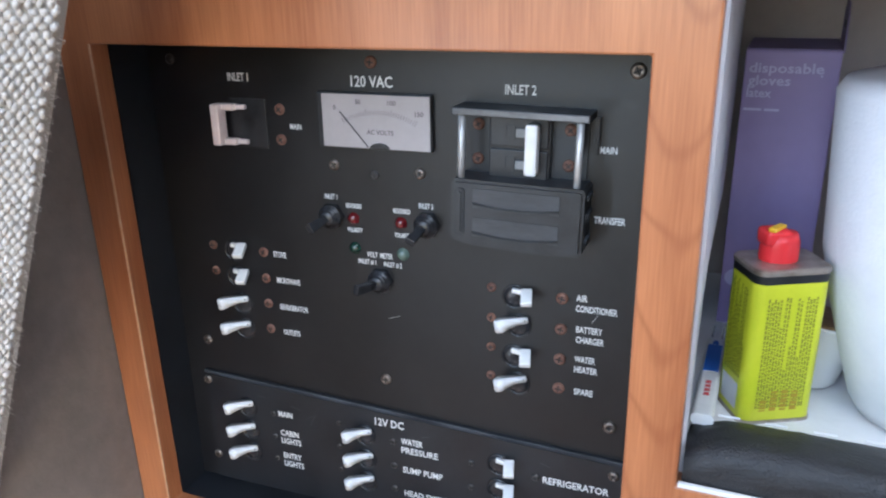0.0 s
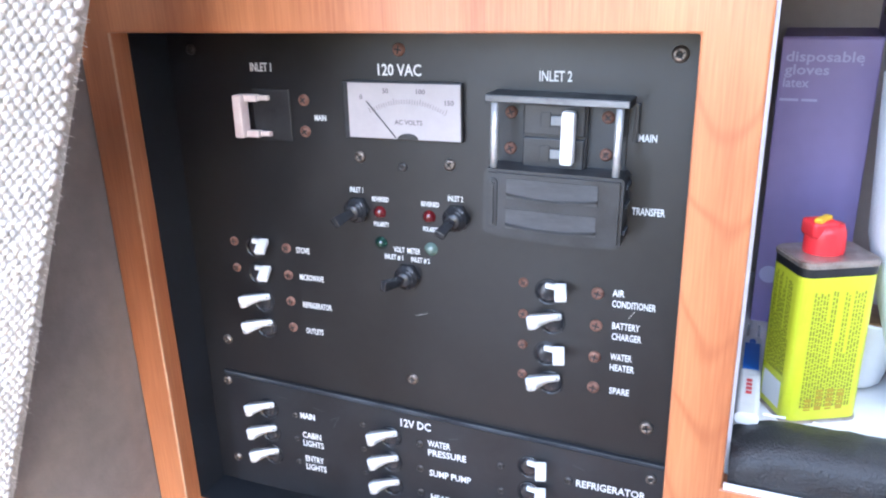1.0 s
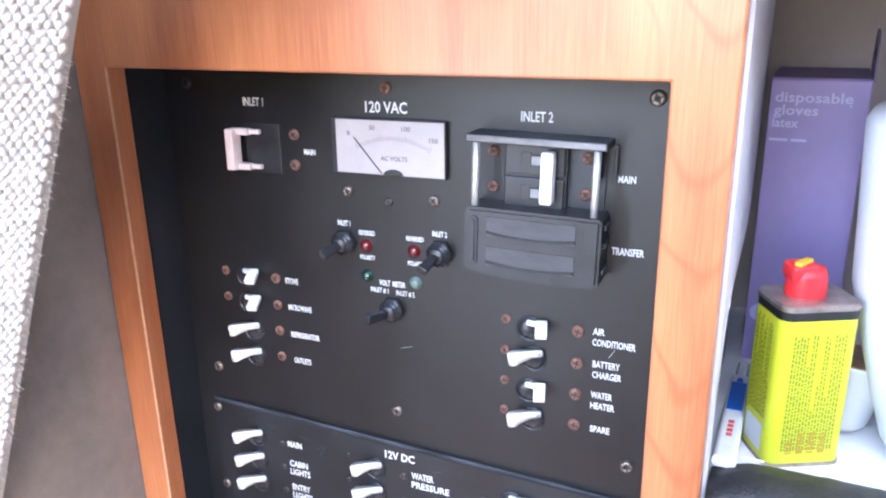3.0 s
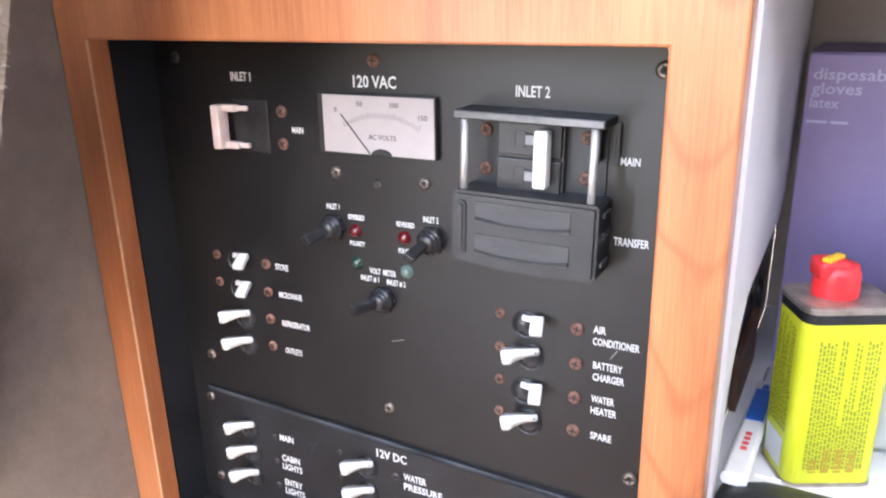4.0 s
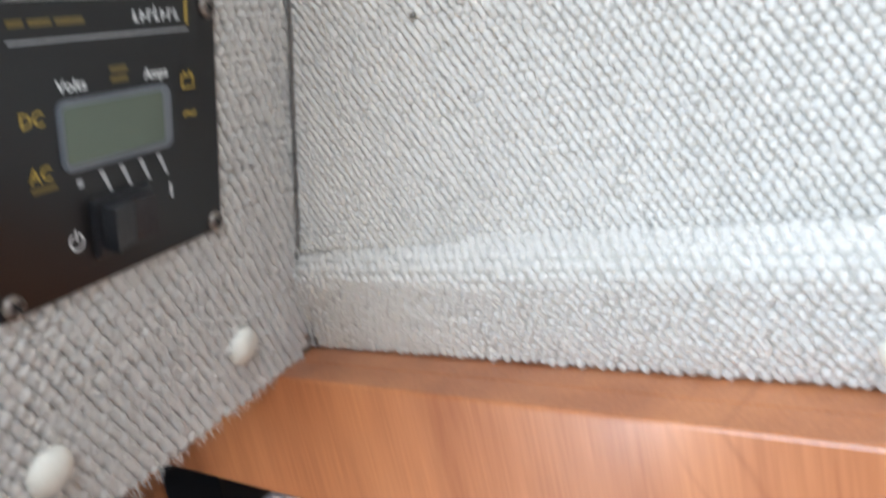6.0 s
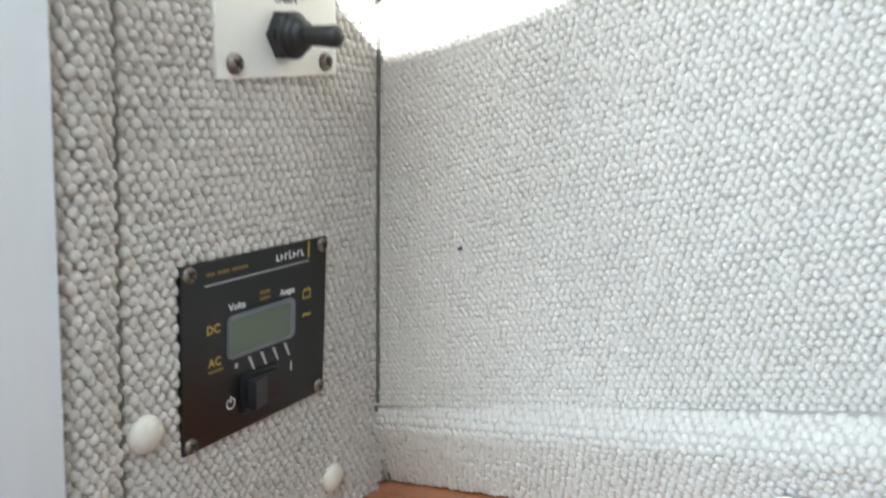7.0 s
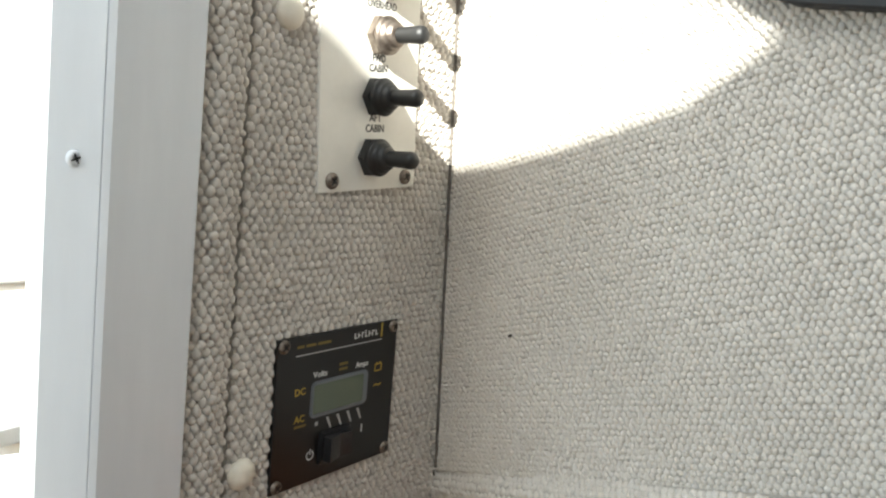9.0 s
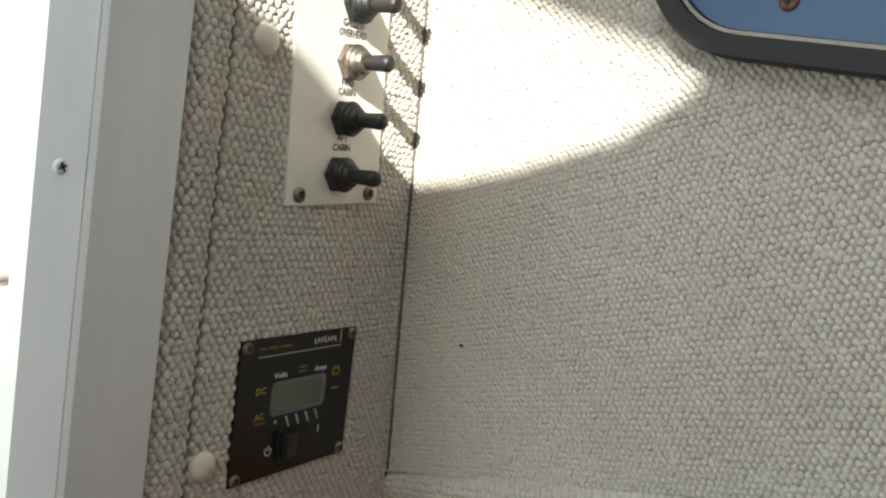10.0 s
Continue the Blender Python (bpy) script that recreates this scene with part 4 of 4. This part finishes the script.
part("keeper_bracket", join(box(0.0270, 0.0300, -0.0190, -0.0020, 0.0012, 0.0030, 0.0005), box(0.0285, 0.0300, -0.0190, -0.0020, 0.0012, 0.0110, 0.0004)), WORNBAR, slide, "small grey keeper bracket")
for y in (-0.0405, -0.0500, -0.0640):
    part("side_notch", box(0.0362, 0.0374, y - 0.0012, y + 0.0012, 0.0030, 0.0150, 0.0004), SCUFF, slide, "worn ridge on the slide's end")
part("side_rail", box(0.0366, 0.0388, -0.0200, -0.0005, 0.0, 0.0035, 0.0006), BLACKPL, slide, "black guide rail end")

# ---------------------------------------------------------------- 12 volt panel
dc = thing("battery_switch_panel", PANEL, "black 12 volt panel with white breaker levers", "switch panel")
part("face_plate", prism([(-0.1480, -0.1262), (-0.1480, -0.2150), (0.1490, -0.2150), (0.1490, -0.1385)], 0.0, 0.0034, 0.0022), BLACK2, dc, "black anodised plate")
W2 = 0.0035
# grey strip for scuffing, and for the bevel's highlight as painted colour
part("lit_scuffed_edge", prism([(-0.1478, -0.1262), (-0.1478, -0.1285), (0.1488, -0.1406), (0.1488, -0.1384)], 0.0016, 0.0037, 0.0010), SCUFF, dc, "scuffed grey upper edge with the bevel's highlight painted in")
for u, v, k, r in ((-0.062, -0.150, 0.010, 1.1), (-0.064, -0.148, 0.006, 0.5), (-0.102, -0.139, 0.007, -0.1), (-0.075, -0.143, 0.008, -0.2), (0.020, -0.146, 0.006, 0.2), (0.098, -0.149, 0.007, -0.3)):
    part("scratch", box(-k / 2, k / 2, -0.00015, 0.00015, 0.0, 0.00008), SCUFF, dc, "pale scuff", Matrix.Translation((u, v, W2)) @ Matrix.Rotation(r, 4, "Z"))
for z in (0.7500, 0.7320, 0.7140):
    breaker(dc, -0.2705, z, False, W2, 0.0071, 0.0008)
    screw(dc, *P(-0.2430, z - 0.0005), W2, 0.0019, DARKSTEEL)
for z in (0.7462, 0.7280, 0.7100):
    breaker(dc, -0.1800, z, False, W2, 0.0071, 0.0008)
    screw(dc, *P(-0.1528, z), W2, 0.0024, DARKSTEEL)
    screw(dc, *P(-0.1925, z + 0.006), W2, 0.0018, DARKSTEEL)
for z in (0.7410, 0.7230, 0.7050):
    breaker(dc, -0.0820, z, True, W2, 0.0008, 0.0040)
    screw(dc, *P(-0.0576, z), W2, 0.0026, DARKSTEEL)
    screw(dc, *P(-0.0992, z + 0.001), W2, 0.0022, DARKSTEEL)
for x, z in ((-0.2945, 0.7672), (-0.0108, 0.7527), (-0.2935, 0.7063)):
    screw(dc, *P(x, z), W2, 0.0032, STEEL, x * 60)
for text, x, z, h, w in (("12V DC", -0.1655, 0.7591, 0.0054, 0.0205), ("MAIN", -0.2390, 0.7502, 0.0044, 0.0108), ("CABIN", -0.2385, 0.7355, 0.0044, 0.0140), ("LIGHTS", -0.2385, 0.7292, 0.0044, 0.0155),
                         ("ENTRY", -0.2378, 0.7172, 0.0044, 0.0140), ("LIGHTS", -0.2378, 0.7108, 0.0044, 0.0155), ("WATER", -0.1472, 0.7478, 0.0044, 0.0150), ("PRESSURE", -0.1472, 0.7412, 0.0044, 0.0255),
                         ("SUMP PUMP", -0.1466, 0.7262, 0.0044, 0.0278), ("HEAD SYSTEM", -0.1460, 0.7080, 0.0044, 0.0330), ("REFRIGERATOR", -0.0530, 0.7403, 0.0046, 0.0400)):
    label(dc, text, x, z, h, w, "LEFT", W2)
for z, w in ((0.7215, 0.030), (0.7035, 0.026)):
    bar(w, 0.0040, PRINT, dc, P(-0.0530, 0)[0], z - 0.9, W2)

# ---------------------------------------------------------------- inverter remote on the bulkhead
RX, RY = -0.0667, 0.0545
remote = thing("inverter_remote", LEFT @ Matrix.Translation((RX, RY, -0.0020)) @ Matrix.Rotation(radians(0.8), 4, "Z"), "square black inverter remote with grey display, screwed to carpet", "remote panel")
part("face_plate", box(-0.0384, 0.0384, -0.0342, 0.0342, 0.0, 0.0022, 0.0005), REMOTEPL, remote, "black face plate")
for x in (-0.0350, 0.0350):
    for y in (-0.0310, 0.0310):
        screw(remote, x, y, 0.0022, 0.0030, STEEL, x * 70 + y)
W3 = 0.0023
disp = part("display", prism(rounded(0.0365, 0.0168, 0.0028), 0.0022, 0.0032, 0.0004), LCDFRAME, remote, "grey display bezel", Matrix.Translation((0.0004, 0.0040, 0)))
part("lcd", prism(rounded(0.0318, 0.0134, 0.0012), 0.0031, 0.00335), LCD, disp, "blank grey-green liquid crystal screen", Matrix.Translation((-0.0012, 0.0003, 0)))
for k in range(5):
    part("pointer_mark", prism([(0, 0), (0.0016, 0), (0.0040, -0.0058), (0.0030, -0.0058)] if k else [(0, -0.0008), (0.0016, -0.0008), (0.0016, -0.0026), (0, -0.0026)], 0, 0.0001), GREYPRINT, remote, "", Matrix.Translation((-0.0140 + 0.0066 * k, -0.0058, W3)))
rock = part("rocker_switch", prism(rounded(0.0200, 0.0155, 0.0012), 0.0022, 0.0038, 0.0005), BLACKPL, remote, "black rocker switch", Matrix.Translation((-0.0010, -0.0200, 0)))
part("rocker", prism([(-0.0078, 0.0008), (0.0078, 0.0012), (0.0078, 0.0036), (0.001, 0.0026), (-0.0078, 0.0052)], -0.0058, 0.0058, 0.0004), BLACKPL, rock, "", Matrix.Translation((0, 0, 0.0030)) @ Matrix(((1, 0, 0, 0), (0, 0, -1, 0), (0, 1, 0, 0), (0, 0, 0, 1))))
letters("Volts", 0.0026, 0.0085, PRINT, remote, -0.0170, 0.0142, W3)
letters("Amps", 0.0026, 0.0085, PRINT, remote, 0.0100, 0.0142, W3)
for y in (0.0172, 0.0148):
    bar(0.0054, 0.0012, DIMYELLOW, remote, -0.0010, y, W3)
letters("DC", 0.0032, 0.0060, YELLOWPRINT, remote, -0.0272, 0.0078, W3)
letters("AC", 0.0032, 0.0060, YELLOWPRINT, remote, -0.0268, -0.0046, W3)
bar(0.0068, 0.0011, DIMYELLOW, remote, -0.0266, -0.0070, W3)
for k, w in enumerate((0.0040, 0.0058, 0.0078)):
    bar(w, 0.0012, DIMYELLOW, remote, -0.0275 + (0.0, 0.0052, 0.0122)[k], 0.0290, W3)
bar(0.0550, 0.0005, GREYPRINT, remote, -0.0280, 0.0255, W3)
# maker's name as plain strokes
for k in range(7):
    bar(0.0006, 0.0026 if k != 3 else 0.0034, PRINT, remote, 0.0078 + 0.0024 * k, 0.0284, W3, "name_bar")
    bar(0.0016, 0.0006, PRINT, remote, 0.0078 + 0.0024 * k, 0.0284 + 0.0010 * (k % 3), W3, "name_bar")
bar(0.0010, 0.0068, YELLOWPRINT, remote, 0.0262, 0.0270, W3, "name_bar")
part("battery_symbol", join(prism([(0, 0), (0.0050, 0), (0.0050, 0.0006), (0, 0.0006)], 0, 0.0001), prism([(0, 0.0032), (0.0050, 0.0032), (0.0050, 0.0038), (0, 0.0038)], 0, 0.0001),
     prism([(0, 0), (0.0006, 0), (0.0006, 0.0038), (0, 0.0038)], 0, 0.0001), prism([(0.0044, 0), (0.0050, 0), (0.0050, 0.0038), (0.0044, 0.0038)], 0, 0.0001),
     prism([(0.0010, 0.0038), (0.0018, 0.0038), (0.0018, 0.0046), (0.0010, 0.0046)], 0, 0.0001), prism([(0.0032, 0.0038), (0.0040, 0.0038), (0.0040, 0.0046), (0.0032, 0.0046)], 0, 0.0001)), YELLOWPRINT, remote, "", Matrix.Translation((0.0235, 0.0100, W3)))
letters("~", 0.0055, 0.0050, YELLOWPRINT, remote, 0.0238, 0.0010, W3)
bar(0.0007, 0.0038, PRINT, remote, 0.0168, -0.0185, W3)
power = bmesh.new()
for k in range(14):
    a0, a1 = radians(115 + 310 * k / 14), radians(115 + 310 * (k + 1) / 14)
    power.faces.new([power.verts.new((r * math.cos(a), r * math.sin(a), 0)) for r, a in ((0.0017, a0), (0.0023, a0), (0.0023, a1), (0.0017, a1))])
power.faces.new([power.verts.new(c) for c in ((-0.0003, 0.0002, 0), (0.0003, 0.0002, 0), (0.0003, 0.0030, 0), (-0.0003, 0.0030, 0))])
part("power_symbol", power, PRINT, remote, "", Matrix.Translation((-0.0160, -0.0215, W3 + 0.0001)))

# ---------------------------------------------------------------- ivory lamp switch plate
lamps = thing("light_switch_plate", LEFT @ Matrix.Translation((-0.0894, 0.1497, -0.0032)) @ Matrix.Rotation(radians(4.6), 4, "Z"), "ivory plastic plate with black booted toggle switches", "switch plate")
part("face_plate", box(0.0, 0.0640, 0.0, 0.1750, 0.0, 0.0032, 0.0007), IVORY, lamps, "ivory plastic plate")
for x, y in ((0.0080, 0.0052), (0.0565, 0.0052), (0.0080, 0.1690), (0.0565, 0.1690)):
    screw(lamps, x, y, 0.0032, 0.0037, STEEL, x * 90 + y * 30)
for k in range(6):
    toggle(lamps, Matrix.Translation((0.0330 + 0.0018 * k, 0.0150 + 0.0268 * k, 0.0032)), (0.06, 0.0, 1), 1.22, STEEL if k == 2 else RUBBER, RUBBER, 0.95)
for text, y, w in (("AFT", 0.0328, 0.0080), ("CABIN", 0.0280, 0.0120), ("FWD", 0.0590, 0.0085), ("CABIN", 0.0546, 0.0120), ("GALLEY/", 0.0866, 0.0150), ("OVERHEAD", 0.0820, 0.0190)):
    letters(text, 0.0034, w, BLACKPRINT, lamps, 0.0345 + 0.05 * (y - 0.03), y - 0.0018, 0.0033, "CENTER")

# ---------------------------------------------------------------- shelf beside the panel
SZ = 0.7890
solid("floor_shelf", box(0.0185, 0.36, 0.0145, 0.32, SZ - 0.014, SZ), PAPER, "white papered shelf board")
solid("wall_shelf_back", box(0.0185, 0.36, 0.302, 0.32, SZ, 1.041), SHELFBACK, "taupe back wall of the shelf")
solid("ceiling_shelf", box(0.0005, 0.36, 0.0925, 0.34, 1.0412, 1.0530), SHELFBACK, "top of the shelf compartment")
solid("wall_shelf_far", box(0.33, 0.345, 0.0145, 0.302, SZ, 1.0395), LINER, "pale end wall of the shelf")


def side_liner():
    """Pale side sheet whose rear edge sweeps back to the top."""
    edge = [(0.019, SZ), (0.024, 0.820), (0.032, 0.851), (0.048, 0.872), (0.068, 0.885), (0.120, 0.888), (0.190, 0.891), (0.212, 0.905), (0.232, 0.950), (0.245, 1.000), (0.248, 1.0395)]
    poly = [(0.0145, SZ)] + edge + [(0.0145, 1.0395)]
    bm = prism(poly, 0.0235, 0.0285)
    moved(bm, Matrix(((0, 0, 1, 0), (1, 0, 0, 0), (0, 1, 0, 0), (0, 0, 0, 1))))
    return bm


solid("wall_shelf_side", side_liner(), LINER, "pale side sheet of the shelf with a curved edge")
# a black sheet stands in for the shade of the hollow
solid("wall_shelf_gap_shade", box(0.0130, 0.0180, 0.0150, 0.302, SZ, 1.040), BLACK2, "black sheet for the shaded hollow behind the shelf side")

offcut = thing("board_offcut", pose(0.0205, 0.1300, SZ), "brown wooden offcut standing in the shelf corner", "board")
part("board", box(-0.0020, 0.0020, 0.0, 0.075, 0.0, 0.036, 0.0008), BROWN, offcut)
fitting = thing("round_knob", frame_of((0.0182, 0.1960, 0.8400), (0, 1, 0), (1, 0, 0)), "black round knob with a ring on the shelf side", "fitting")
part("flange", lathe([(0.0098, 0), (0.0100, 0.0016), (0.0080, 0.0030), (0.0062, 0.0028), (0.0060, 0.0010), (0, 0.0010)], 22), RUBBER, fitting, "", None, True)
part("plug", lathe([(0.0050, 0.0008), (0.0048, 0.0040), (0.0034, 0.0052), (0, 0.0055)], 18), BLACKPL, fitting, "", None, True)

pad = thing("edge_pad", pose(0, 0, 0), "black vinyl padding stapled along the shelf edge", "padding")


def pad_mesh():
    prof = [(0.0020, 0.7925), (0.0008, 0.7980), (0.0010, 0.8060), (0.0035, 0.8115), (0.0100, 0.8140), (0.0230, 0.8142), (0.0400, 0.8082), (0.0490, 0.8030), (0.0560, 0.7895), (0.0020, 0.7895)]
    bm = bmesh.new()
    rng = random.Random(4)
    rows = []
    n = 34
    for i in range(n + 1):
        x = 0.0290 + 0.3000 * i / n
        drop = 0.007 * max(0.0, 1 - i / 2.2)
        rows.append([bm.verts.new((x, y + (rng.uniform(-0.0006, 0.0006) if 0 < k < 7 else 0), z - (drop if 1 < k < 8 else 0) + (rng.uniform(-0.0008, 0.0008) if 0 < k < 7 else 0))) for k, (y, z) in enumerate(prof)])
    for a, b in zip(rows, rows[1:]):
        for k in range(len(prof)):
            j = (k + 1) % len(prof)
            bm.faces.new((a[k], a[j], b[j], b[k]))
    bm.faces.new(rows[0])
    bm.faces.new(rows[-1])
    bmesh.ops.recalc_face_normals(bm, faces=bm.faces[:])
    return bm


part("cover", pad_mesh(), VINYL, pad, "", None, True)
for i in range(9):
    part("staple", box(-0.0055, 0.0055, -0.0006, 0.0006, 0, 0.0012, 0.0003), WHITEPL, pad, "", Matrix.Translation((0.048 + 0.0235 * i, 0.0460, 0.8060)) @ Matrix.Rotation(radians(-30), 4, "X"))
part("edge_strip", box(0.0275, 0.33, -0.0012, 0.0012, 0.7897, 0.7922, 0.0004), WHITEPL, pad, "thin white edge strip")

# glove box
gl = thing("glove_box", pose(0.0330, 0.205, SZ, 0, 0, -2), "tall purple cardboard box of disposable gloves", "box")
part("carton", box(0.0, 0.0560, 0.0, 0.0700, 0.0, 0.1935, 0.0008), PURPLE, gl, "purple printed carton")
part("lid_flap", box(0.0004, 0.0556, 0.0004, 0.0690, 0.1938, 0.1946, 0.0002), PURPLE2, gl, "purple top flap", pose(0, 0, 0, 0.6))
tab = prism([(0.0, 0.0), (0.060, 0.0), (0.055, 0.022), (0.040, 0.030), (0.018, 0.030), (0.004, 0.022)], 0, 0.0009)
part("hanging_tab", tab, PURPLE2, gl, "card hanging tab", Matrix.Translation((0.0562, 0.003, 0.1920)) @ Matrix(((0, 0, 1, 0), (1, 0, 0, 0), (0, 1, 0, 0), (0, 0, 0, 1))))
part("hang_hole", prism(rounded(0.014, 0.005, 0.0024), 0, 0.0012), BLACKPRINT, gl, "", Matrix.Translation((0.0561, 0.032, 0.208)) @ Matrix(((0, 0, 1, 0), (1, 0, 0, 0), (0, 1, 0, 0), (0, 0, 0, 1))))
FRONT = Matrix.Translation((0, -0.0003, 0)) @ Matrix.Rotation(math.pi / 2, 4, "X")
face = part("front_print", prism(rounded(0.0012, 0.0012, 0.0005), -0.0002, 0.00002), LILAC, gl, "", FRONT @ Matrix.Translation((0.046, 0.178, 0)))
for text, y, h, w in (("disposable", 0.1795, 0.0062, 0.0440), ("gloves", 0.1715, 0.0062, 0.0255), ("latex", 0.1636, 0.0058, 0.0150)):
    letters(text, h, w, LILAC, face, 0.0030 - 0.046, y - 0.178, 0.0001)
for k, w in enumerate((0.0110, 0.0090)):
    bar(w, 0.0016, LILAC, face, 0.0020 - 0.046 + 0.0128 * k, 0.1548 - 0.178, 0.0001, "name_bar")
part("pale_disc", prism([(0.0062 * math.cos(a), 0.0062 * math.sin(a)) for a in [2 * math.pi * k / 20 for k in range(20)]], 0, 0.0001), LILAC, face, "", Matrix.Translation((0.0085 - 0.046, 0.036 - 0.178, 0.0001)))

# yellow fluid tin
can = thing("lighter_fluid_tin", frame_of((0.0655, 0.0935, SZ), (0.885, 0.466, 0), (0, 0, 1)), "worn yellow fluid tin with red and yellow cap", "tin")
CW, CD, CH, CR = 0.0425, 0.0330, 0.0935, 0.0065
part("body", prism(rounded(CW, CD, CR, 6), 0.0020, CH - 0.008), YELLOW, can, "yellow enamelled body", None)
part("shoulder_band", prism(rounded(CW + 0.0002, CD + 0.0002, CR, 6), CH - 0.0080, CH - 0.0030), BLACKPL, can, "black band")
part("top_rim", join(prism(rounded(CW + 0.0012, CD + 0.0012, CR + 0.0004, 6), CH - 0.0030, CH, 0.0008)), TIN, can, "rusty tinplate top")
part("top_dish", prism(rounded(CW - 0.004, CD - 0.004, CR - 0.001, 6), CH - 0.0005, CH + 0.0002), TIN, can)
part("bottom_rim", prism(rounded(CW + 0.0012, CD + 0.0012, CR + 0.0004, 6), 0.0, 0.0020, 0.0004), TIN, can, "rusty bottom seam")
cap = join(lathe([(0.0095, 0), (0.0098, 0.002), (0.0094, 0.010), (0.0080, 0.0140), (0, 0.0146)], 24, 0.86), box(-0.0098, 0.0030, -0.0060, 0.0060, 0.0080, 0.0165, 0.0022))
capo = part("cap", cap, REDCAP, can, "red plastic cap", Matrix.Translation((-0.0020, 0.0010, CH)) @ Matrix.Scale(1.1, 4), True)
part("spout", box(-0.0100, 0.0015, -0.0018, 0.0022, 0.0160, 0.0182, 0.0009), YELLOWCAP, capo, "yellow flip spout", Matrix.Rotation(radians(35), 4, "Z"))
rng = random.Random(9)


def tin_print(m, width, columns, material, z0, z1):
    """Rows of small print run up the side of the tin."""
    bm = bmesh.new()
    for c in range(columns):
        x = -width / 2 + width * (c + 0.5) / columns
        z = z0
        top = z1 if rng.random() < 0.6 else z0 + (z1 - z0) * rng.uniform(0.3, 0.9)
        while z < top:
            ln = rng.uniform(0.0008, 0.0030)
            w = width / columns * 0.32
            vs = [bm.verts.new(m @ Vector(c2)) for c2 in ((x - w, z, 0), (x + w, z, 0), (x + w, z + ln, 0), (x - w, z + ln, 0))]
            bm.faces.new(vs)
            z += ln + 0.0007
    return bm


side = Matrix.Translation((0, -CD / 2 - 0.0002, 0)) @ Matrix.Rotation(math.pi / 2, 4, "X")
tagged(part("small_print", tin_print(side, CW - 0.014, 17, OLIVEPRINT, 0.010, 0.076), OLIVEPRINT, can), "", "", "", "stuff")
tagged(part("warning_print", tin_print(side @ Matrix.Translation((-0.0005, 0, 0.00005)), 0.024, 4, WARNPRINT, 0.008, 0.020), WARNPRINT, can), "", "", "", "stuff")
end = Matrix.Translation((-CW / 2 - 0.0002, 0, 0)) @ Matrix.Rotation(-math.pi / 2, 4, "Z") @ Matrix.Rotation(math.pi / 2, 4, "X")
tagged(part("small_print", tin_print(end, CD - 0.014, 13, OLIVEPRINT, 0.026, 0.080), OLIVEPRINT, can), "", "", "", "stuff")
part("bar_code_panel", prism([(-0.009, 0.006), (0.009, 0.006), (0.009, 0.022), (-0.009, 0.022)], 0, 0.0001), PRINT, can, "pale printed panel", end @ Matrix.Translation((0, 0, 0.0001)))

# toothbrush lying from the padded edge to the shelf
brush = thing("toothbrush", frame_of((0.0347, 0.0340, 0.8095), (1, 0, 0), (0.002, 0.124, -0.015)), "white and blue toothbrush lying on the shelf paper", "toothbrush")
part("handle", prism(rounded(0.0118, 0.0062, 0.0028, 5), 0.0, 0.128, 0.0018), WHITEPL, brush, "white handle")
part("grip", prism([(-0.0044, -0.0036), (0.0044, -0.0036), (0.0044, 0.0036), (-0.0044, 0.0036)], 0.064, 0.112, 0.0012), BLUEPRINT, brush, "blue grip pad")
part("grip_end", lathe([(0.0038, 0.112), (0.0041, 0.116), (0.0036, 0.121), (0, 0.1245)], 16, 0.9), BLUEPRINT, brush, "blue grip end")
for k in range(4):
    part("mark", prism([(-0.0015, -0.0033), (0.0015, -0.0033), (0.0015, 0.0033), (-0.0015, 0.0033)], 0.026 + 0.006 * k, 0.030 + 0.006 * k), REDPRINT, brush, "red marking")
part("neck", prism(rounded(0.0050, 0.0040, 0.0018, 5), 0.127, 0.165, 0.001), WHITEPL, brush, "white neck")
tufts = []
for i in range(3):
    for k in range(7):
        tufts.append(moved(lathe([(0.0012, 0), (0.0013, 0.009), (0.0008, 0.0104), (0, 0.0104)], 7), Matrix.Translation((-0.003 + 0.003 * i, 0, 0.142 + 0.0032 * k)) @ Matrix.Rotation(radians(-90), 4, "X")))
part("bristles", join(*tufts), BRISTLE, brush, "clear bristle tufts")

# cup with printed lid, lying tilted
cup = thing("coffee_cup", frame_of((0.0925, 0.1380, SZ + 0.0345), (1, 0.1, -0.15), (0.12, 0.10, 0.92)), "white plastic cup with brown printed lid", "cup")
part("cup_body", lathe([(0, -0.0330), (0.0150, -0.0330), (0.0185, -0.0290), (0.0235, 0.0060), (0.0250, 0.0070), (0.0250, 0.0085), (0.0232, 0.0090)], 32), CUPWHITE, cup, "", None, True)
part("lid", lathe([(0.0243, 0.0086), (0.0243, 0.0092), (0.0200, 0.0098), (0, 0.0096)], 32), FOIL, cup, "brown printed foil lid", None, True)

# big white paper roll
rollp = thing("paper_towel_roll", pose(0.1540, 0.1180, SZ + 0.0012, 0, -4, 0), "large white paper towel roll standing on the shelf", "paper roll")
part("roll", lathe([(0, 0.002), (0.038, 0.002), (0.042, 0.010), (0.047, 0.030), (0.056, 0.070), (0.061, 0.10), (0.060, 0.186), (0.056, 0.192), (0.016, 0.193), (0.0155, 0.150), (0, 0.150)], 48), TISSUE, rollp, "", None, True)
